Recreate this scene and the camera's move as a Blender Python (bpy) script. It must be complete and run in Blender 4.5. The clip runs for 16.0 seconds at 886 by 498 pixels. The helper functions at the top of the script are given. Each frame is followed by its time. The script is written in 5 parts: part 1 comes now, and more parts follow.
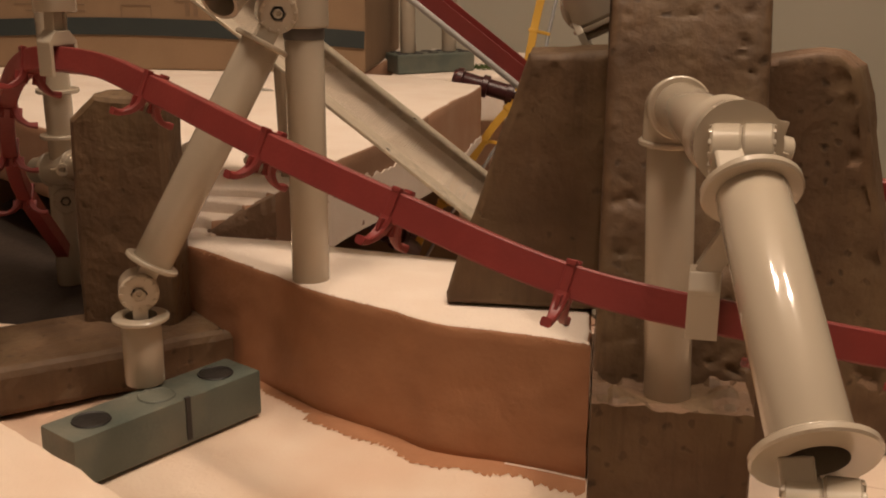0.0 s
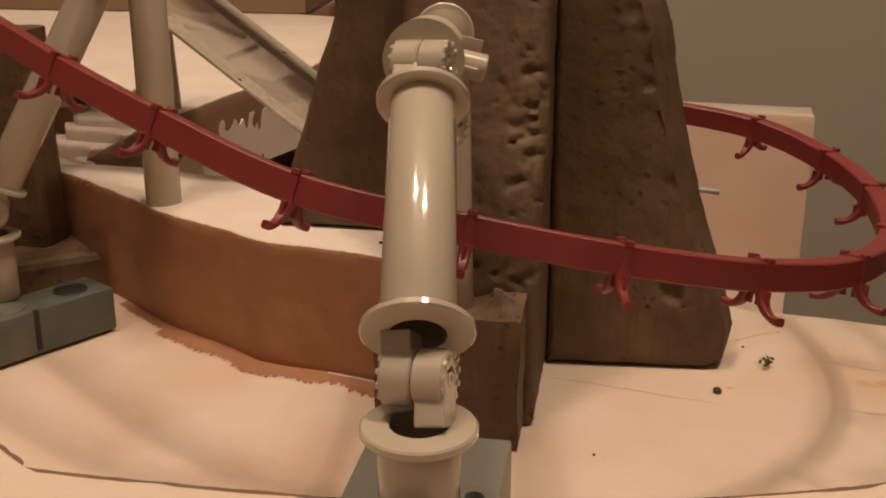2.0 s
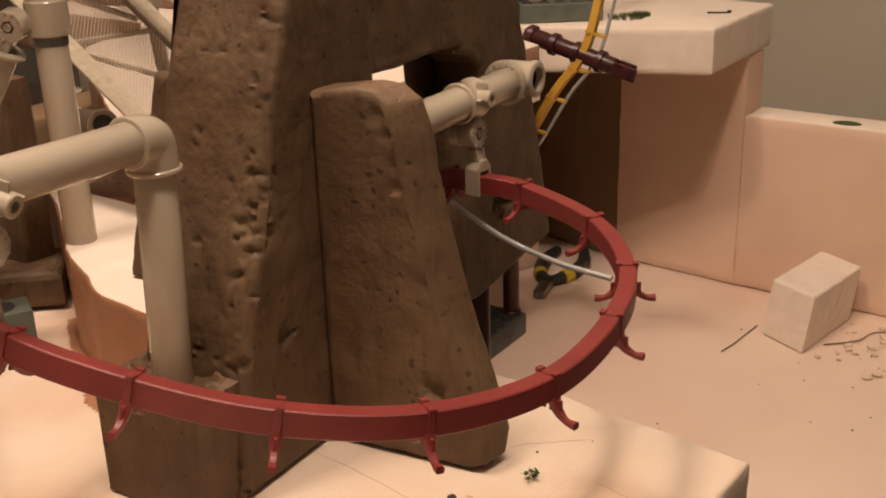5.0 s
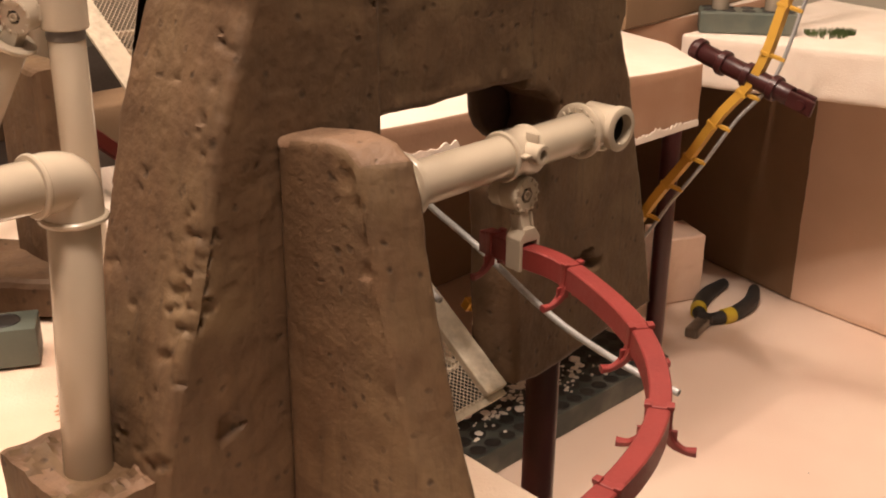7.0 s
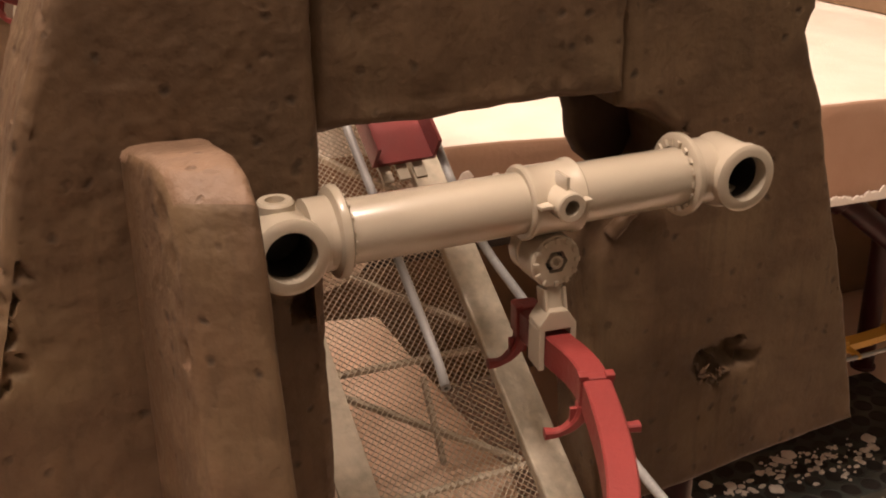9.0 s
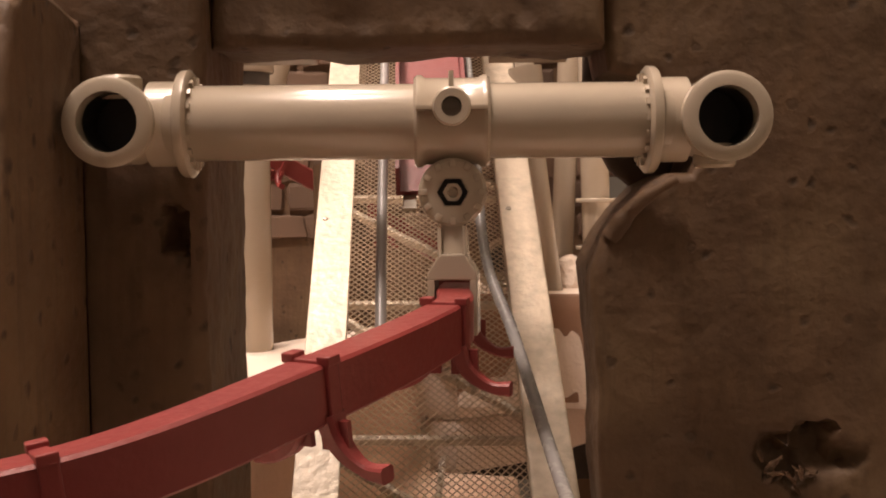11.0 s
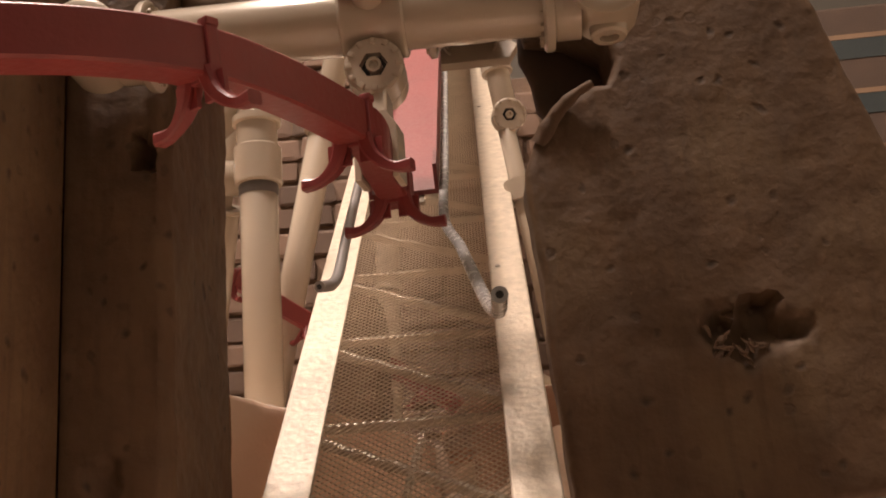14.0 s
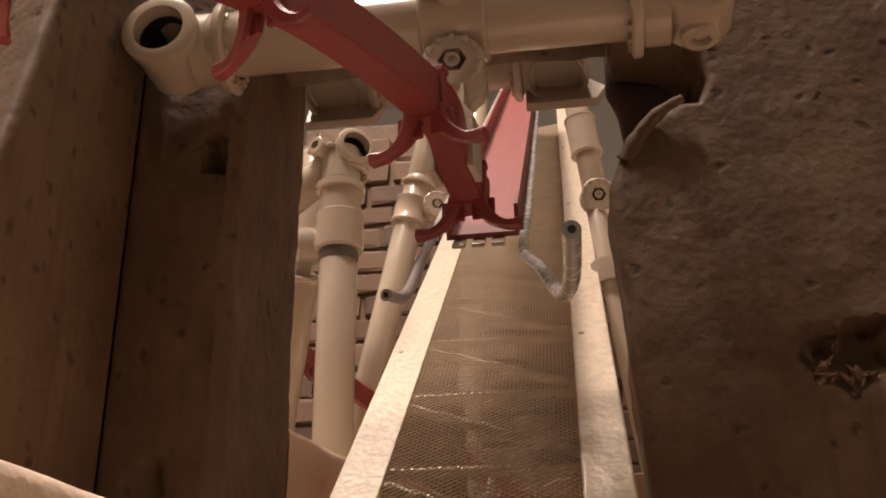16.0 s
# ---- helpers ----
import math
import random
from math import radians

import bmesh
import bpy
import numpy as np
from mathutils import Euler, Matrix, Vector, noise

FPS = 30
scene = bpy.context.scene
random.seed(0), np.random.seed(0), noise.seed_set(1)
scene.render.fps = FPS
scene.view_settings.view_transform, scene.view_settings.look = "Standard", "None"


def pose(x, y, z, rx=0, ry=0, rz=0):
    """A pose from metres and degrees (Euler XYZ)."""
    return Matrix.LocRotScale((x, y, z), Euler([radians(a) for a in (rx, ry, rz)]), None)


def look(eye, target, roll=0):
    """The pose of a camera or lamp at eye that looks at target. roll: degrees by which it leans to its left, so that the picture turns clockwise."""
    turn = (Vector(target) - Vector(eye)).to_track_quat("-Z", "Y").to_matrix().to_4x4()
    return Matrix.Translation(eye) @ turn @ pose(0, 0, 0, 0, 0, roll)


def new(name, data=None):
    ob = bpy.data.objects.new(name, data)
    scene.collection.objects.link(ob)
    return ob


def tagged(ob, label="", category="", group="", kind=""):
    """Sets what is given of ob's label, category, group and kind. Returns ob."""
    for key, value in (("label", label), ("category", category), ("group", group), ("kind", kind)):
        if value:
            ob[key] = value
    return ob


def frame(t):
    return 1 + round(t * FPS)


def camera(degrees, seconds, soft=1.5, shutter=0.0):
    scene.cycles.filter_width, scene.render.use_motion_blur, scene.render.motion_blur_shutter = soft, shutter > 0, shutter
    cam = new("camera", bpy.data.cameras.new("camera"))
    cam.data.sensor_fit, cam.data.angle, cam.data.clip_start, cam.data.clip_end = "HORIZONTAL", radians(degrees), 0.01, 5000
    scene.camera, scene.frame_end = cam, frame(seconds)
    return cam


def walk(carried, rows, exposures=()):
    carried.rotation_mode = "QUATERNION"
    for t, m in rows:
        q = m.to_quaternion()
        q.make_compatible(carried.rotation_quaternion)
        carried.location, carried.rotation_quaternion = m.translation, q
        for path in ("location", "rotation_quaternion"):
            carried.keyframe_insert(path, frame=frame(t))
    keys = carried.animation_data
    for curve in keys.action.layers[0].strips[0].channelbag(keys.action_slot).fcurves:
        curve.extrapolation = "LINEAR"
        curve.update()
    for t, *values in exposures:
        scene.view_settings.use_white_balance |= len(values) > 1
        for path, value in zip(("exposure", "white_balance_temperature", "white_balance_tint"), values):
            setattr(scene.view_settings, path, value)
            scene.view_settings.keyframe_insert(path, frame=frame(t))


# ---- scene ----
cam = camera(44.2, 16.0, soft=1.9)
PATH = [
    (0, (-0.5103, 0.0783, 0.2673), (1.392, 0.353, -0.285), 0.3),
    (0.5, (-0.5282, 0.0611, 0.2657), (1.367, 0.308, -0.323), 0.4),
    (1, (-0.5344, 0.0409, 0.2624), (1.348, 0.305, -0.360), 0.7),
    (1.5, (-0.5313, 0.0126, 0.2636), (1.341, 0.303, -0.377), 0.2),
    (2, (-0.5259, -0.0065, 0.2640), (1.343, 0.304, -0.376), 0.1),
    (2.5, (-0.5227, -0.0335, 0.2629), (1.340, 0.330, -0.367), 0.0),
    (3, (-0.5310, -0.0502, 0.2674), (1.329, 0.331, -0.362), 0.3),
    (3.5, (-0.5427, -0.0896, 0.2794), (1.312, 0.300, -0.360), -0.1),
    (4, (-0.4996, -0.1502, 0.2961), (1.275, 0.475, -0.383), 0.0),
    (4.5, (-0.4606, -0.1959, 0.3069), (1.207, 0.657, -0.394), -0.7),
    (5, (-0.4333, -0.2453, 0.3177), (1.164, 0.728, -0.391), -1.7),
    (5.2, (-0.4247, -0.2526, 0.3228), (1.157, 0.749, -0.380), -1.5),
    (7.3, (-0.2635, -0.2456, 0.3200), (1.029, 1.077, -0.442), 0.1),
    (7.5, (-0.2362, -0.2479, 0.3169), (1.010, 1.115, -0.451), -0.4),
    (8, (-0.1850, -0.2647, 0.3197), (0.859, 1.256, -0.454), -0.3),
    (8.5, (-0.1436, -0.2392, 0.3081), (0.762, 1.350, -0.500), -0.4),
    (8.7, (-0.1385, -0.2292, 0.3036), (0.710, 1.396, -0.497), -0.5),
    (10.8, (0.0045, -0.2160, 0.2078), (0.051, 1.763, -0.076), -0.3),
    (11, (0.0030, -0.2274, 0.1856), (0.019, 1.769, 0.075), -0.6),
    (11.5, (0.0049, -0.2260, 0.1537), (0.018, 1.773, 0.230), -0.9),
    (12, (0.0118, -0.2416, 0.1369), (-0.037, 1.755, 0.252), -1.0),
    (12.5, (0.0189, -0.2576, 0.1132), (-0.062, 1.735, 0.266), -2.9),
    (13, (0.0281, -0.2440, 0.0933), (-0.103, 1.728, 0.401), -4.0),
    (13.5, (0.0361, -0.2433, 0.0889), (-0.103, 1.707, 0.509), -2.1),
    (14, (0.0344, -0.2343, 0.0698), (-0.082, 1.684, 0.624), -4.4),
    (14.5, (0.0315, -0.2236, 0.0547), (-0.144, 1.653, 0.724), -4.0),
    (15, (0.0330, -0.2219, 0.0488), (-0.154, 1.601, 0.849), -3.0),
    (15.5, (0.0344, -0.2128, 0.0414), (-0.199, 1.607, 0.838), -1.3),
    (16, (0.0346, -0.2068, 0.0419), (-0.227, 1.595, 0.870), -0.6),
]
walk(cam, [(t, look(e, g, r)) for t, e, g, r in PATH],
     exposures=[(0, -0.43, 6650, 11), (1, -0.60, 6750, 11), (2, -0.60, 6750, 11), (3.5, -0.43, 6650, 12), (4.5, -0.2, 6500, 12), (5.5, 0.08, 6450, 12), (7.5, 0.68, 6250, 13), (8.5, 0.54, 6150, 13), (11, 0.44, 6150, 17), (12, 0.55, 6100, 17), (13, 0.62, 6050, 17), (14.5, 0.55, 6050, 16), (16, 0.48, 6050, 16)])

# ---- world and light ----
world = bpy.data.worlds.new("room_air")
world.use_nodes = True
world.node_tree.nodes["Background"].inputs[0].default_value = (1.0, 0.80, 0.60, 1)
world.node_tree.nodes["Background"].inputs[1].default_value = 0.05
scene.world = world


def bulb(name, eye, radius, watts, colour):
    data = bpy.data.lights.new(name, "POINT")
    data.shadow_soft_size, data.energy, data.color = radius, watts, colour
    ob = new(name, data)
    ob.location = eye
    return ob


# two warm ceiling fittings of three bulbs each
for fy, watts in ((-0.25, 13.4), (0.30, 12.0)):
    for k in range(3):
        a = radians(20 + 120 * k)
        bulb("ceiling_bulb", (-0.30 + 0.065 * math.cos(a), fy + 0.065 * math.sin(a), 1.45), 0.03, watts, (1.0, 0.79, 0.62))


# ---- materials ----
def material(name, colour, rough=0.6, second=None, scale=60.0, mix=0.5, bump=0.0, bump_scale=400.0,
             pits=0.0, pit_scale=140.0, metallic=0.0, coat=0.0, vary=0.0, third=None, third_scale=9.0, streak=0.0):
    """A procedural surface: two tones mixed by noise, a third broad tone, fine relief and pits with darkened hollows.
    """
    m = bpy.data.materials.new(name)
    m.use_nodes = True
    nt = m.node_tree
    n, l = nt.nodes, nt.links
    b = n["Principled BSDF"]
    b.inputs["Roughness"].default_value = rough
    b.inputs["Metallic"].default_value = metallic
    b.inputs["Coat Weight"].default_value = coat
    b.inputs["Coat Roughness"].default_value = 0.05
    co = n.new("ShaderNodeTexCoord")

    def noise_node(sc, detail=4.0):
        t = n.new("ShaderNodeTexNoise")
        t.inputs["Scale"].default_value = sc
        t.inputs["Detail"].default_value = detail
        l.new(co.outputs["Object"], t.inputs["Vector"])
        return t

    def ramp(src, lo, hi):
        r = n.new("ShaderNodeMapRange")
        r.inputs["From Min"].default_value, r.inputs["From Max"].default_value = lo, hi
        l.new(src, r.inputs["Value"])
        return r.outputs["Result"]

    def blend(fac, a, bb):
        x = n.new("ShaderNodeMix")
        x.data_type = "RGBA"
        for i, v in ((0, fac), (6, a), (7, bb)):
            if hasattr(v, "is_linked"):
                l.new(v, x.inputs[i])
            elif i == 0:
                x.inputs[i].default_value = v
            else:
                x.inputs[i].default_value = (*v, 1)
        return x.outputs[2]

    col = colour
    if second:
        col = blend(ramp(noise_node(scale).outputs["Fac"], 0.5 - 0.35 * (1 - mix) - 0.05, 0.72), colour, second)
    if third:
        col = blend(ramp(noise_node(third_scale, 3).outputs["Fac"], 0.48, 0.72), col, third)
    if streak:
        # brush strokes running up and down
        mp = n.new("ShaderNodeMapping")
        mp.inputs["Scale"].default_value = (1.0, 1.0, 0.09)
        l.new(co.outputs["Object"], mp.inputs["Vector"])
        sn = noise_node(310, 3)
        l.new(mp.outputs["Vector"], sn.inputs["Vector"])
        am = n.new("ShaderNodeMath")
        am.operation = "MULTIPLY"
        am.inputs[1].default_value = streak
        l.new(ramp(sn.outputs["Fac"], 0.50, 0.70), am.inputs[0])
        col = blend(am.outputs[0], col, tuple(0.62 * q for q in colour))
    if vary:
        o = n.new("ShaderNodeObjectInfo")
        h = n.new("ShaderNodeHueSaturation")
        mm = n.new("ShaderNodeMath")
        mm.operation = "MULTIPLY_ADD"
        mm.inputs[1].default_value, mm.inputs[2].default_value = vary, 1 - vary / 2
        l.new(o.outputs["Random"], mm.inputs[0])
        l.new(mm.outputs[0], h.inputs["Value"])
        if hasattr(col, "is_linked"):
            l.new(col, h.inputs["Color"])
        else:
            h.inputs["Color"].default_value = (*col, 1)
        col = h.outputs["Color"]
    if hasattr(col, "is_linked"):
        l.new(col, b.inputs["Base Color"])
    else:
        b.inputs["Base Color"].default_value = (*col, 1)
    height = None
    if bump:
        bn = noise_node(bump_scale, 5)
        height = bn.outputs["Fac"]
        rr = n.new("ShaderNodeMath")
        rr.operation = "MULTIPLY_ADD"
        rr.inputs[1].default_value, rr.inputs[2].default_value = 0.25, rough - 0.12
        l.new(height, rr.inputs[0])
        l.new(rr.outputs[0], b.inputs["Roughness"])
    if pits:
        v = n.new("ShaderNodeTexVoronoi")
        v.inputs["Scale"].default_value = pit_scale
        warp = noise_node(pit_scale * 0.6)
        add = n.new("ShaderNodeMixRGB")
        add.inputs[0].default_value = 0.006
        l.new(co.outputs["Object"], add.inputs[1])
        l.new(warp.outputs["Color"], add.inputs[2])
        l.new(add.outputs[0], v.inputs["Vector"])
        p = ramp(v.outputs["Distance"], 0.10, 0.36)
        split = n.new("ShaderNodeSeparateColor")
        l.new(v.outputs["Color"], split.inputs[0])
        gate = ramp(split.outputs[0], 0.13, 0.22)
        mx = n.new("ShaderNodeMath")
        mx.operation = "MAXIMUM"
        mx.use_clamp = True
        l.new(p, mx.inputs[0])
        l.new(gate, mx.inputs[1])
        # hollow of each pit darkened in colour, standing for its shade
        tone = blend(mx.outputs[0], tuple(0.6 * q for q in (second or colour)), col)
        l.new(tone, b.inputs["Base Color"])
        pm = n.new("ShaderNodeMath")
        pm.operation = "MULTIPLY"
        pm.inputs[1].default_value = pits
        l.new(mx.outputs[0], pm.inputs[0])
        if height:
            s = n.new("ShaderNodeMath")
            s.operation = "ADD"
            l.new(pm.outputs[0], s.inputs[0])
            l.new(height, s.inputs[1])
            height = s.outputs[0]
        else:
            height = pm.outputs[0]
    if height:
        bp = n.new("ShaderNodeBump")
        bp.inputs["Strength"].default_value = min(1.0, bump + pits * 0.30)
        bp.inputs["Distance"].default_value = 0.0012
        l.new(height, bp.inputs["Height"])
        l.new(bp.outputs["Normal"], b.inputs["Normal"])
    return m


ROCK = material("brown_painted_foam", (0.140, 0.081, 0.040), 0.66, (0.087, 0.048, 0.023), 60, 0.55, 0.22, 330, 0.6, 210, third=(0.164, 0.105, 0.053), third_scale=22, streak=0.55)
PALEBROWN = material("paler_brown_paint", (0.215, 0.128, 0.076), 0.65, (0.155, 0.094, 0.055), 80, 0.5, 0.28, 420, 0.8, 290)
LEDGE = material("thin_brown_paint_on_foam", (0.42, 0.205, 0.105), 0.6, (0.345, 0.162, 0.081), 45, 0.5, 0.18, 400, third=(0.35, 0.165, 0.085), third_scale=14)
FOAM = material("cream_foam", (0.80, 0.66, 0.53), 0.85, (0.74, 0.57, 0.44), 30, 0.35, 0.35, 700, third=(0.78, 0.62, 0.50), third_scale=7)
FOAM_STAIN = material("stained_cream_foam", (0.76, 0.635, 0.515), 0.8, (0.69, 0.53, 0.395), 16, 0.45, 0.35, 600, third=(0.66, 0.45, 0.32), third_scale=8)
FOAM_PINK = material("pinkish_foam_board", (0.76, 0.56, 0.43), 0.82, (0.70, 0.50, 0.37), 12, 0.4, 0.25, 500)
FOAM_WHITE = material("white_foam", (0.84, 0.74, 0.64), 0.85, (0.78, 0.66, 0.55), 40, 0.35, 0.4, 600)
PLASTIC = material("grey_beige_plastic", (0.50, 0.43, 0.33), 0.24, (0.46, 0.39, 0.30), 25, 0.4, 0.0, 900, coat=0.4)
GLOSSY = material("glossy_beige_plastic", (0.50, 0.43, 0.33), 0.10, (0.47, 0.40, 0.31), 20, 0.4, 0.0, 300, coat=0.6)
# near-black that paints the shade inside holes, wells and slits
HOLE_SHADE = material("hole_shade", (0.03, 0.026, 0.022), 0.5, (0.02, 0.018, 0.016), 60, 0.4, 0.1, 500)
BAND = material("grey_tube_band", (0.16, 0.15, 0.14), 0.55, (0.12, 0.11, 0.10), 80, 0.4, 0.1, 700)
RED = material("red_track_plastic", (0.245, 0.036, 0.031), 0.44, (0.195, 0.029, 0.026), 60, 0.4, 0.12, 700, coat=0.08)
DARKRED = material("dark_red_plastic", (0.060, 0.014, 0.014), 0.33, (0.04, 0.010, 0.010), 50, 0.4, 0.1, 500)
YELLOW = material("yellow_track_plastic", (0.62, 0.36, 0.05), 0.45, (0.54, 0.30, 0.04), 50, 0.4, 0.1, 600)
ROD = material("grey_flexible_rod", (0.30, 0.29, 0.28), 0.35, (0.42, 0.40, 0.38), 45, 0.4, 0.08, 500)
WHITE_ROD = material("pale_flexible_rod", (0.42, 0.41, 0.39), 0.25, (0.30, 0.30, 0.30), 35, 0.4, 0.08, 500)
TEAL = material("teal_grey_plastic_block", (0.118, 0.138, 0.112), 0.5, (0.082, 0.102, 0.085), 22, 0.5, 0.15, 600, third=(0.18, 0.175, 0.135), third_scale=25)
BASEGREY = material("dark_grey_green_base", (0.055, 0.062, 0.052), 0.55, (0.040, 0.046, 0.040), 30, 0.5, 0.2, 600, third=(0.19, 0.18, 0.15), third_scale=16)
ALU = material("brushed_pale_girder", (0.62, 0.535, 0.41), 0.40, (0.40, 0.345, 0.26), 240, 0.5, 0.28, 420, metallic=0.15, third=(0.53, 0.45, 0.34), third_scale=40)
WIRE = material("mesh_metal", (0.66, 0.57, 0.45), 0.38, (0.54, 0.46, 0.36), 60, 0.4, 0.1, 600, metallic=0.3)
STAIN = material("orange_glue_stain", (0.62, 0.33, 0.13), 0.6, (0.70, 0.48, 0.30), 120, 0.5, 0.1, 500)
SEAM = material("cut_line_in_foam", (0.42, 0.27, 0.17), 0.9, (0.55, 0.38, 0.26), 90, 0.5, 0.1, 500)
# rock brown darkened to carry the shade behind the notch
NOTCH_SHADE = material("notch_shade_brown", (0.085, 0.050, 0.026), 0.68, (0.052, 0.031, 0.018), 70, 0.5, 0.3, 380)
# shade of the hollow, put into a dark brown colour
PITSHADE = material("pit_shade", (0.040, 0.026, 0.017), 0.7, (0.028, 0.018, 0.012), 70, 0.5, 0.3, 380)
STONE = material("small_brown_stone", (0.15, 0.092, 0.058), 0.75, (0.105, 0.066, 0.043), 90, 0.5, 0.3, 420, vary=0.7)
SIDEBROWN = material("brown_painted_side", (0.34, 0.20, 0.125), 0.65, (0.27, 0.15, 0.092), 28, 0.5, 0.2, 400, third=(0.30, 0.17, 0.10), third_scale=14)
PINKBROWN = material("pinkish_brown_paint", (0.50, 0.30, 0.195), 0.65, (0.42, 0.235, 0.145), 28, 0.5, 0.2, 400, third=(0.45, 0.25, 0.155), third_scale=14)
DARKCARD = material("dark_carton_board", (0.075, 0.047, 0.030), 0.8, (0.055, 0.035, 0.023), 20, 0.4, 0.2, 500)
BOARDTOP = material("smooth_pinkish_board", (0.82, 0.66, 0.54), 0.78, (0.77, 0.60, 0.48), 9, 0.4, 0.2, 500, third=(0.74, 0.55, 0.44), third_scale=4)
# dark grey that holds back bounce from the unseen walls and the floor
LOW_BOUNCE = material("low_bounce_grey", (0.20, 0.18, 0.15), 0.8, (0.18, 0.165, 0.135), 3, 0.4, 0.15, 300)
CARD = material("cardboard", (0.26, 0.165, 0.092), 0.8, (0.225, 0.14, 0.078), 20, 0.4, 0.2, 500)
CARDDARK = material("dark_printed_band", (0.028, 0.036, 0.034), 0.6, (0.022, 0.03, 0.03), 30, 0.4, 0.1, 500)
CARDINK = material("brown_print_on_card", (0.20, 0.125, 0.07), 0.75, (0.17, 0.105, 0.06), 40, 0.4, 0.1, 500)
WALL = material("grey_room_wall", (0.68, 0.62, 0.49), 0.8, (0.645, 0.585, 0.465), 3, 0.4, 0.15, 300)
CEIL = material("bounce_ceiling_paint", (0.50, 0.47, 0.42), 0.9, (0.47, 0.44, 0.39), 3, 0.4, 0.1, 200)
GRASS = material("green_flock", (0.075, 0.105, 0.025), 0.9, (0.04, 0.065, 0.015), 300, 0.5, 0.8, 900)
BLACKRUBBER = material("black_grip", (0.018, 0.016, 0.015), 0.55, (0.03, 0.027, 0.024), 80, 0.4, 0.2, 500)
YELLOWGRIP = material("yellow_grip", (0.55, 0.40, 0.03), 0.5, (0.45, 0.32, 0.02), 80, 0.4, 0.1, 500)
STEEL = material("tool_steel", (0.28, 0.25, 0.21), 0.35, (0.2, 0.18, 0.15), 80, 0.4, 0.1, 500, metallic=0.9)
PAPER = material("white_plaster_scrap", (0.80, 0.75, 0.68), 0.8, (0.7, 0.64, 0.57), 80, 0.4, 0.3, 500)
SCUFF = material("dirty_teal_base", (0.27, 0.26, 0.21), 0.5, (0.21, 0.215, 0.18), 25, 0.5, 0.15, 600)


# ---- building helpers ----
PLACE = {}


def part(name, bm, mat, parent=None, label="", at=None, smooth=False, sharp=38):
    """Links a bmesh as one mesh object, under a thing or a part."""
    if isinstance(bm, bmesh.types.BMesh):
        bmesh.ops.recalc_face_normals(bm, faces=bm.faces)
        me = bpy.data.meshes.new(name)
        bm.to_mesh(me)
        bm.free()
        me.materials.append(mat)
        if smooth:
            me.shade_smooth()
            me.set_sharp_from_angle(angle=radians(sharp))
    else:
        me = bm
    ob = new(name, me)
    m = at or Matrix()
    ob.matrix_basis = m
    PLACE[ob] = m
    if parent:
        ob.parent = parent
        ob.matrix_parent_inverse = PLACE[parent].inverted()
    if label:
        tagged(ob, label)
    return ob


def thing(name, base, label, category, group="", kind=""):
    ob = new(name)
    ob.empty_display_size = 0.01
    ob.matrix_basis = Matrix.Translation(base)
    PLACE[ob] = ob.matrix_basis.copy()
    return tagged(ob, label, category, group, kind)


def joined(*bms):
    out = bmesh.new()
    for b in bms:
        me = bpy.data.meshes.new("tmp")
        b.to_mesh(me)
        out.from_mesh(me)
        bpy.data.meshes.remove(me)
        b.free()
    return out


def axis(p0, p1, up=(0, 0, 1)):
    """A pose at p0 whose z points to p1, and its length."""
    p0, p1 = Vector(p0), Vector(p1)
    z = (p1 - p0)
    length = z.length
    z.normalize()
    u = Vector(up)
    if abs(z.dot(u)) > 0.97:
        u = Vector((0, 1, 0))
    x = u.cross(z).normalized()
    y = z.cross(x)
    return Matrix(((x.x, y.x, z.x, p0.x), (x.y, y.y, z.y, p0.y), (x.z, y.z, z.z, p0.z), (0, 0, 0, 1))), length


def lathe(profile, seg=32, closed=False, m=None):
    """Turns a profile of (radius, height) round z."""
    bm = bmesh.new()
    rings = []
    for r, z in profile:
        if r < 1e-6:
            rings.append([bm.verts.new((0, 0, z))])
        else:
            rings.append([bm.verts.new((r * math.cos(a), r * math.sin(a), z)) for a in [2 * math.pi * i / seg for i in range(seg)]])
    pairs = list(zip(rings, rings[1:])) + ([(rings[-1], rings[0])] if closed else [])
    for a, b in pairs:
        for i in range(seg):
            j = (i + 1) % seg
            q = [a[i % len(a)], a[j % len(a)], b[j % len(b)], b[i % len(b)]]
            q = list(dict.fromkeys(q))
            if len(q) > 2:
                bm.faces.new(q)
    if m is not None:
        bm.transform(m)
    return bm


def box(x0, x1, y0, y1, z0, z1, bevel=0.0, m=None, seg=2):
    bm = bmesh.new()
    bmesh.ops.create_cube(bm, size=1)
    bm.transform(Matrix.Translation(((x0 + x1) / 2, (y0 + y1) / 2, (z0 + z1) / 2)) @ Matrix.Diagonal((x1 - x0, y1 - y0, z1 - z0, 1)))
    if bevel:
        bmesh.ops.bevel(bm, geom=bm.edges[:], offset=bevel, segments=seg, affect="EDGES", profile=0.6)
    if m is not None:
        bm.transform(m)
    return bm


def rounded(points, d0, d1, m, bevel=0.0):
    """A flat outline (u, v) pushed from d0 to d1, laid out by m (u, v, depth)."""
    bm = bmesh.new()
    a = [bm.verts.new((u, v, d0)) for u, v in points]
    b = [bm.verts.new((u, v, d1)) for u, v in points]
    n = len(points)
    bm.faces.new(a[::-1])
    bm.faces.new(b)
    for i in range(n):
        bm.faces.new((a[i], a[(i + 1) % n], b[(i + 1) % n], b[i]))
    if bevel:
        bmesh.ops.bevel(bm, geom=bm.edges[:], offset=bevel, segments=2, affect="EDGES", profile=0.6)
    bm.transform(m)
    return bm


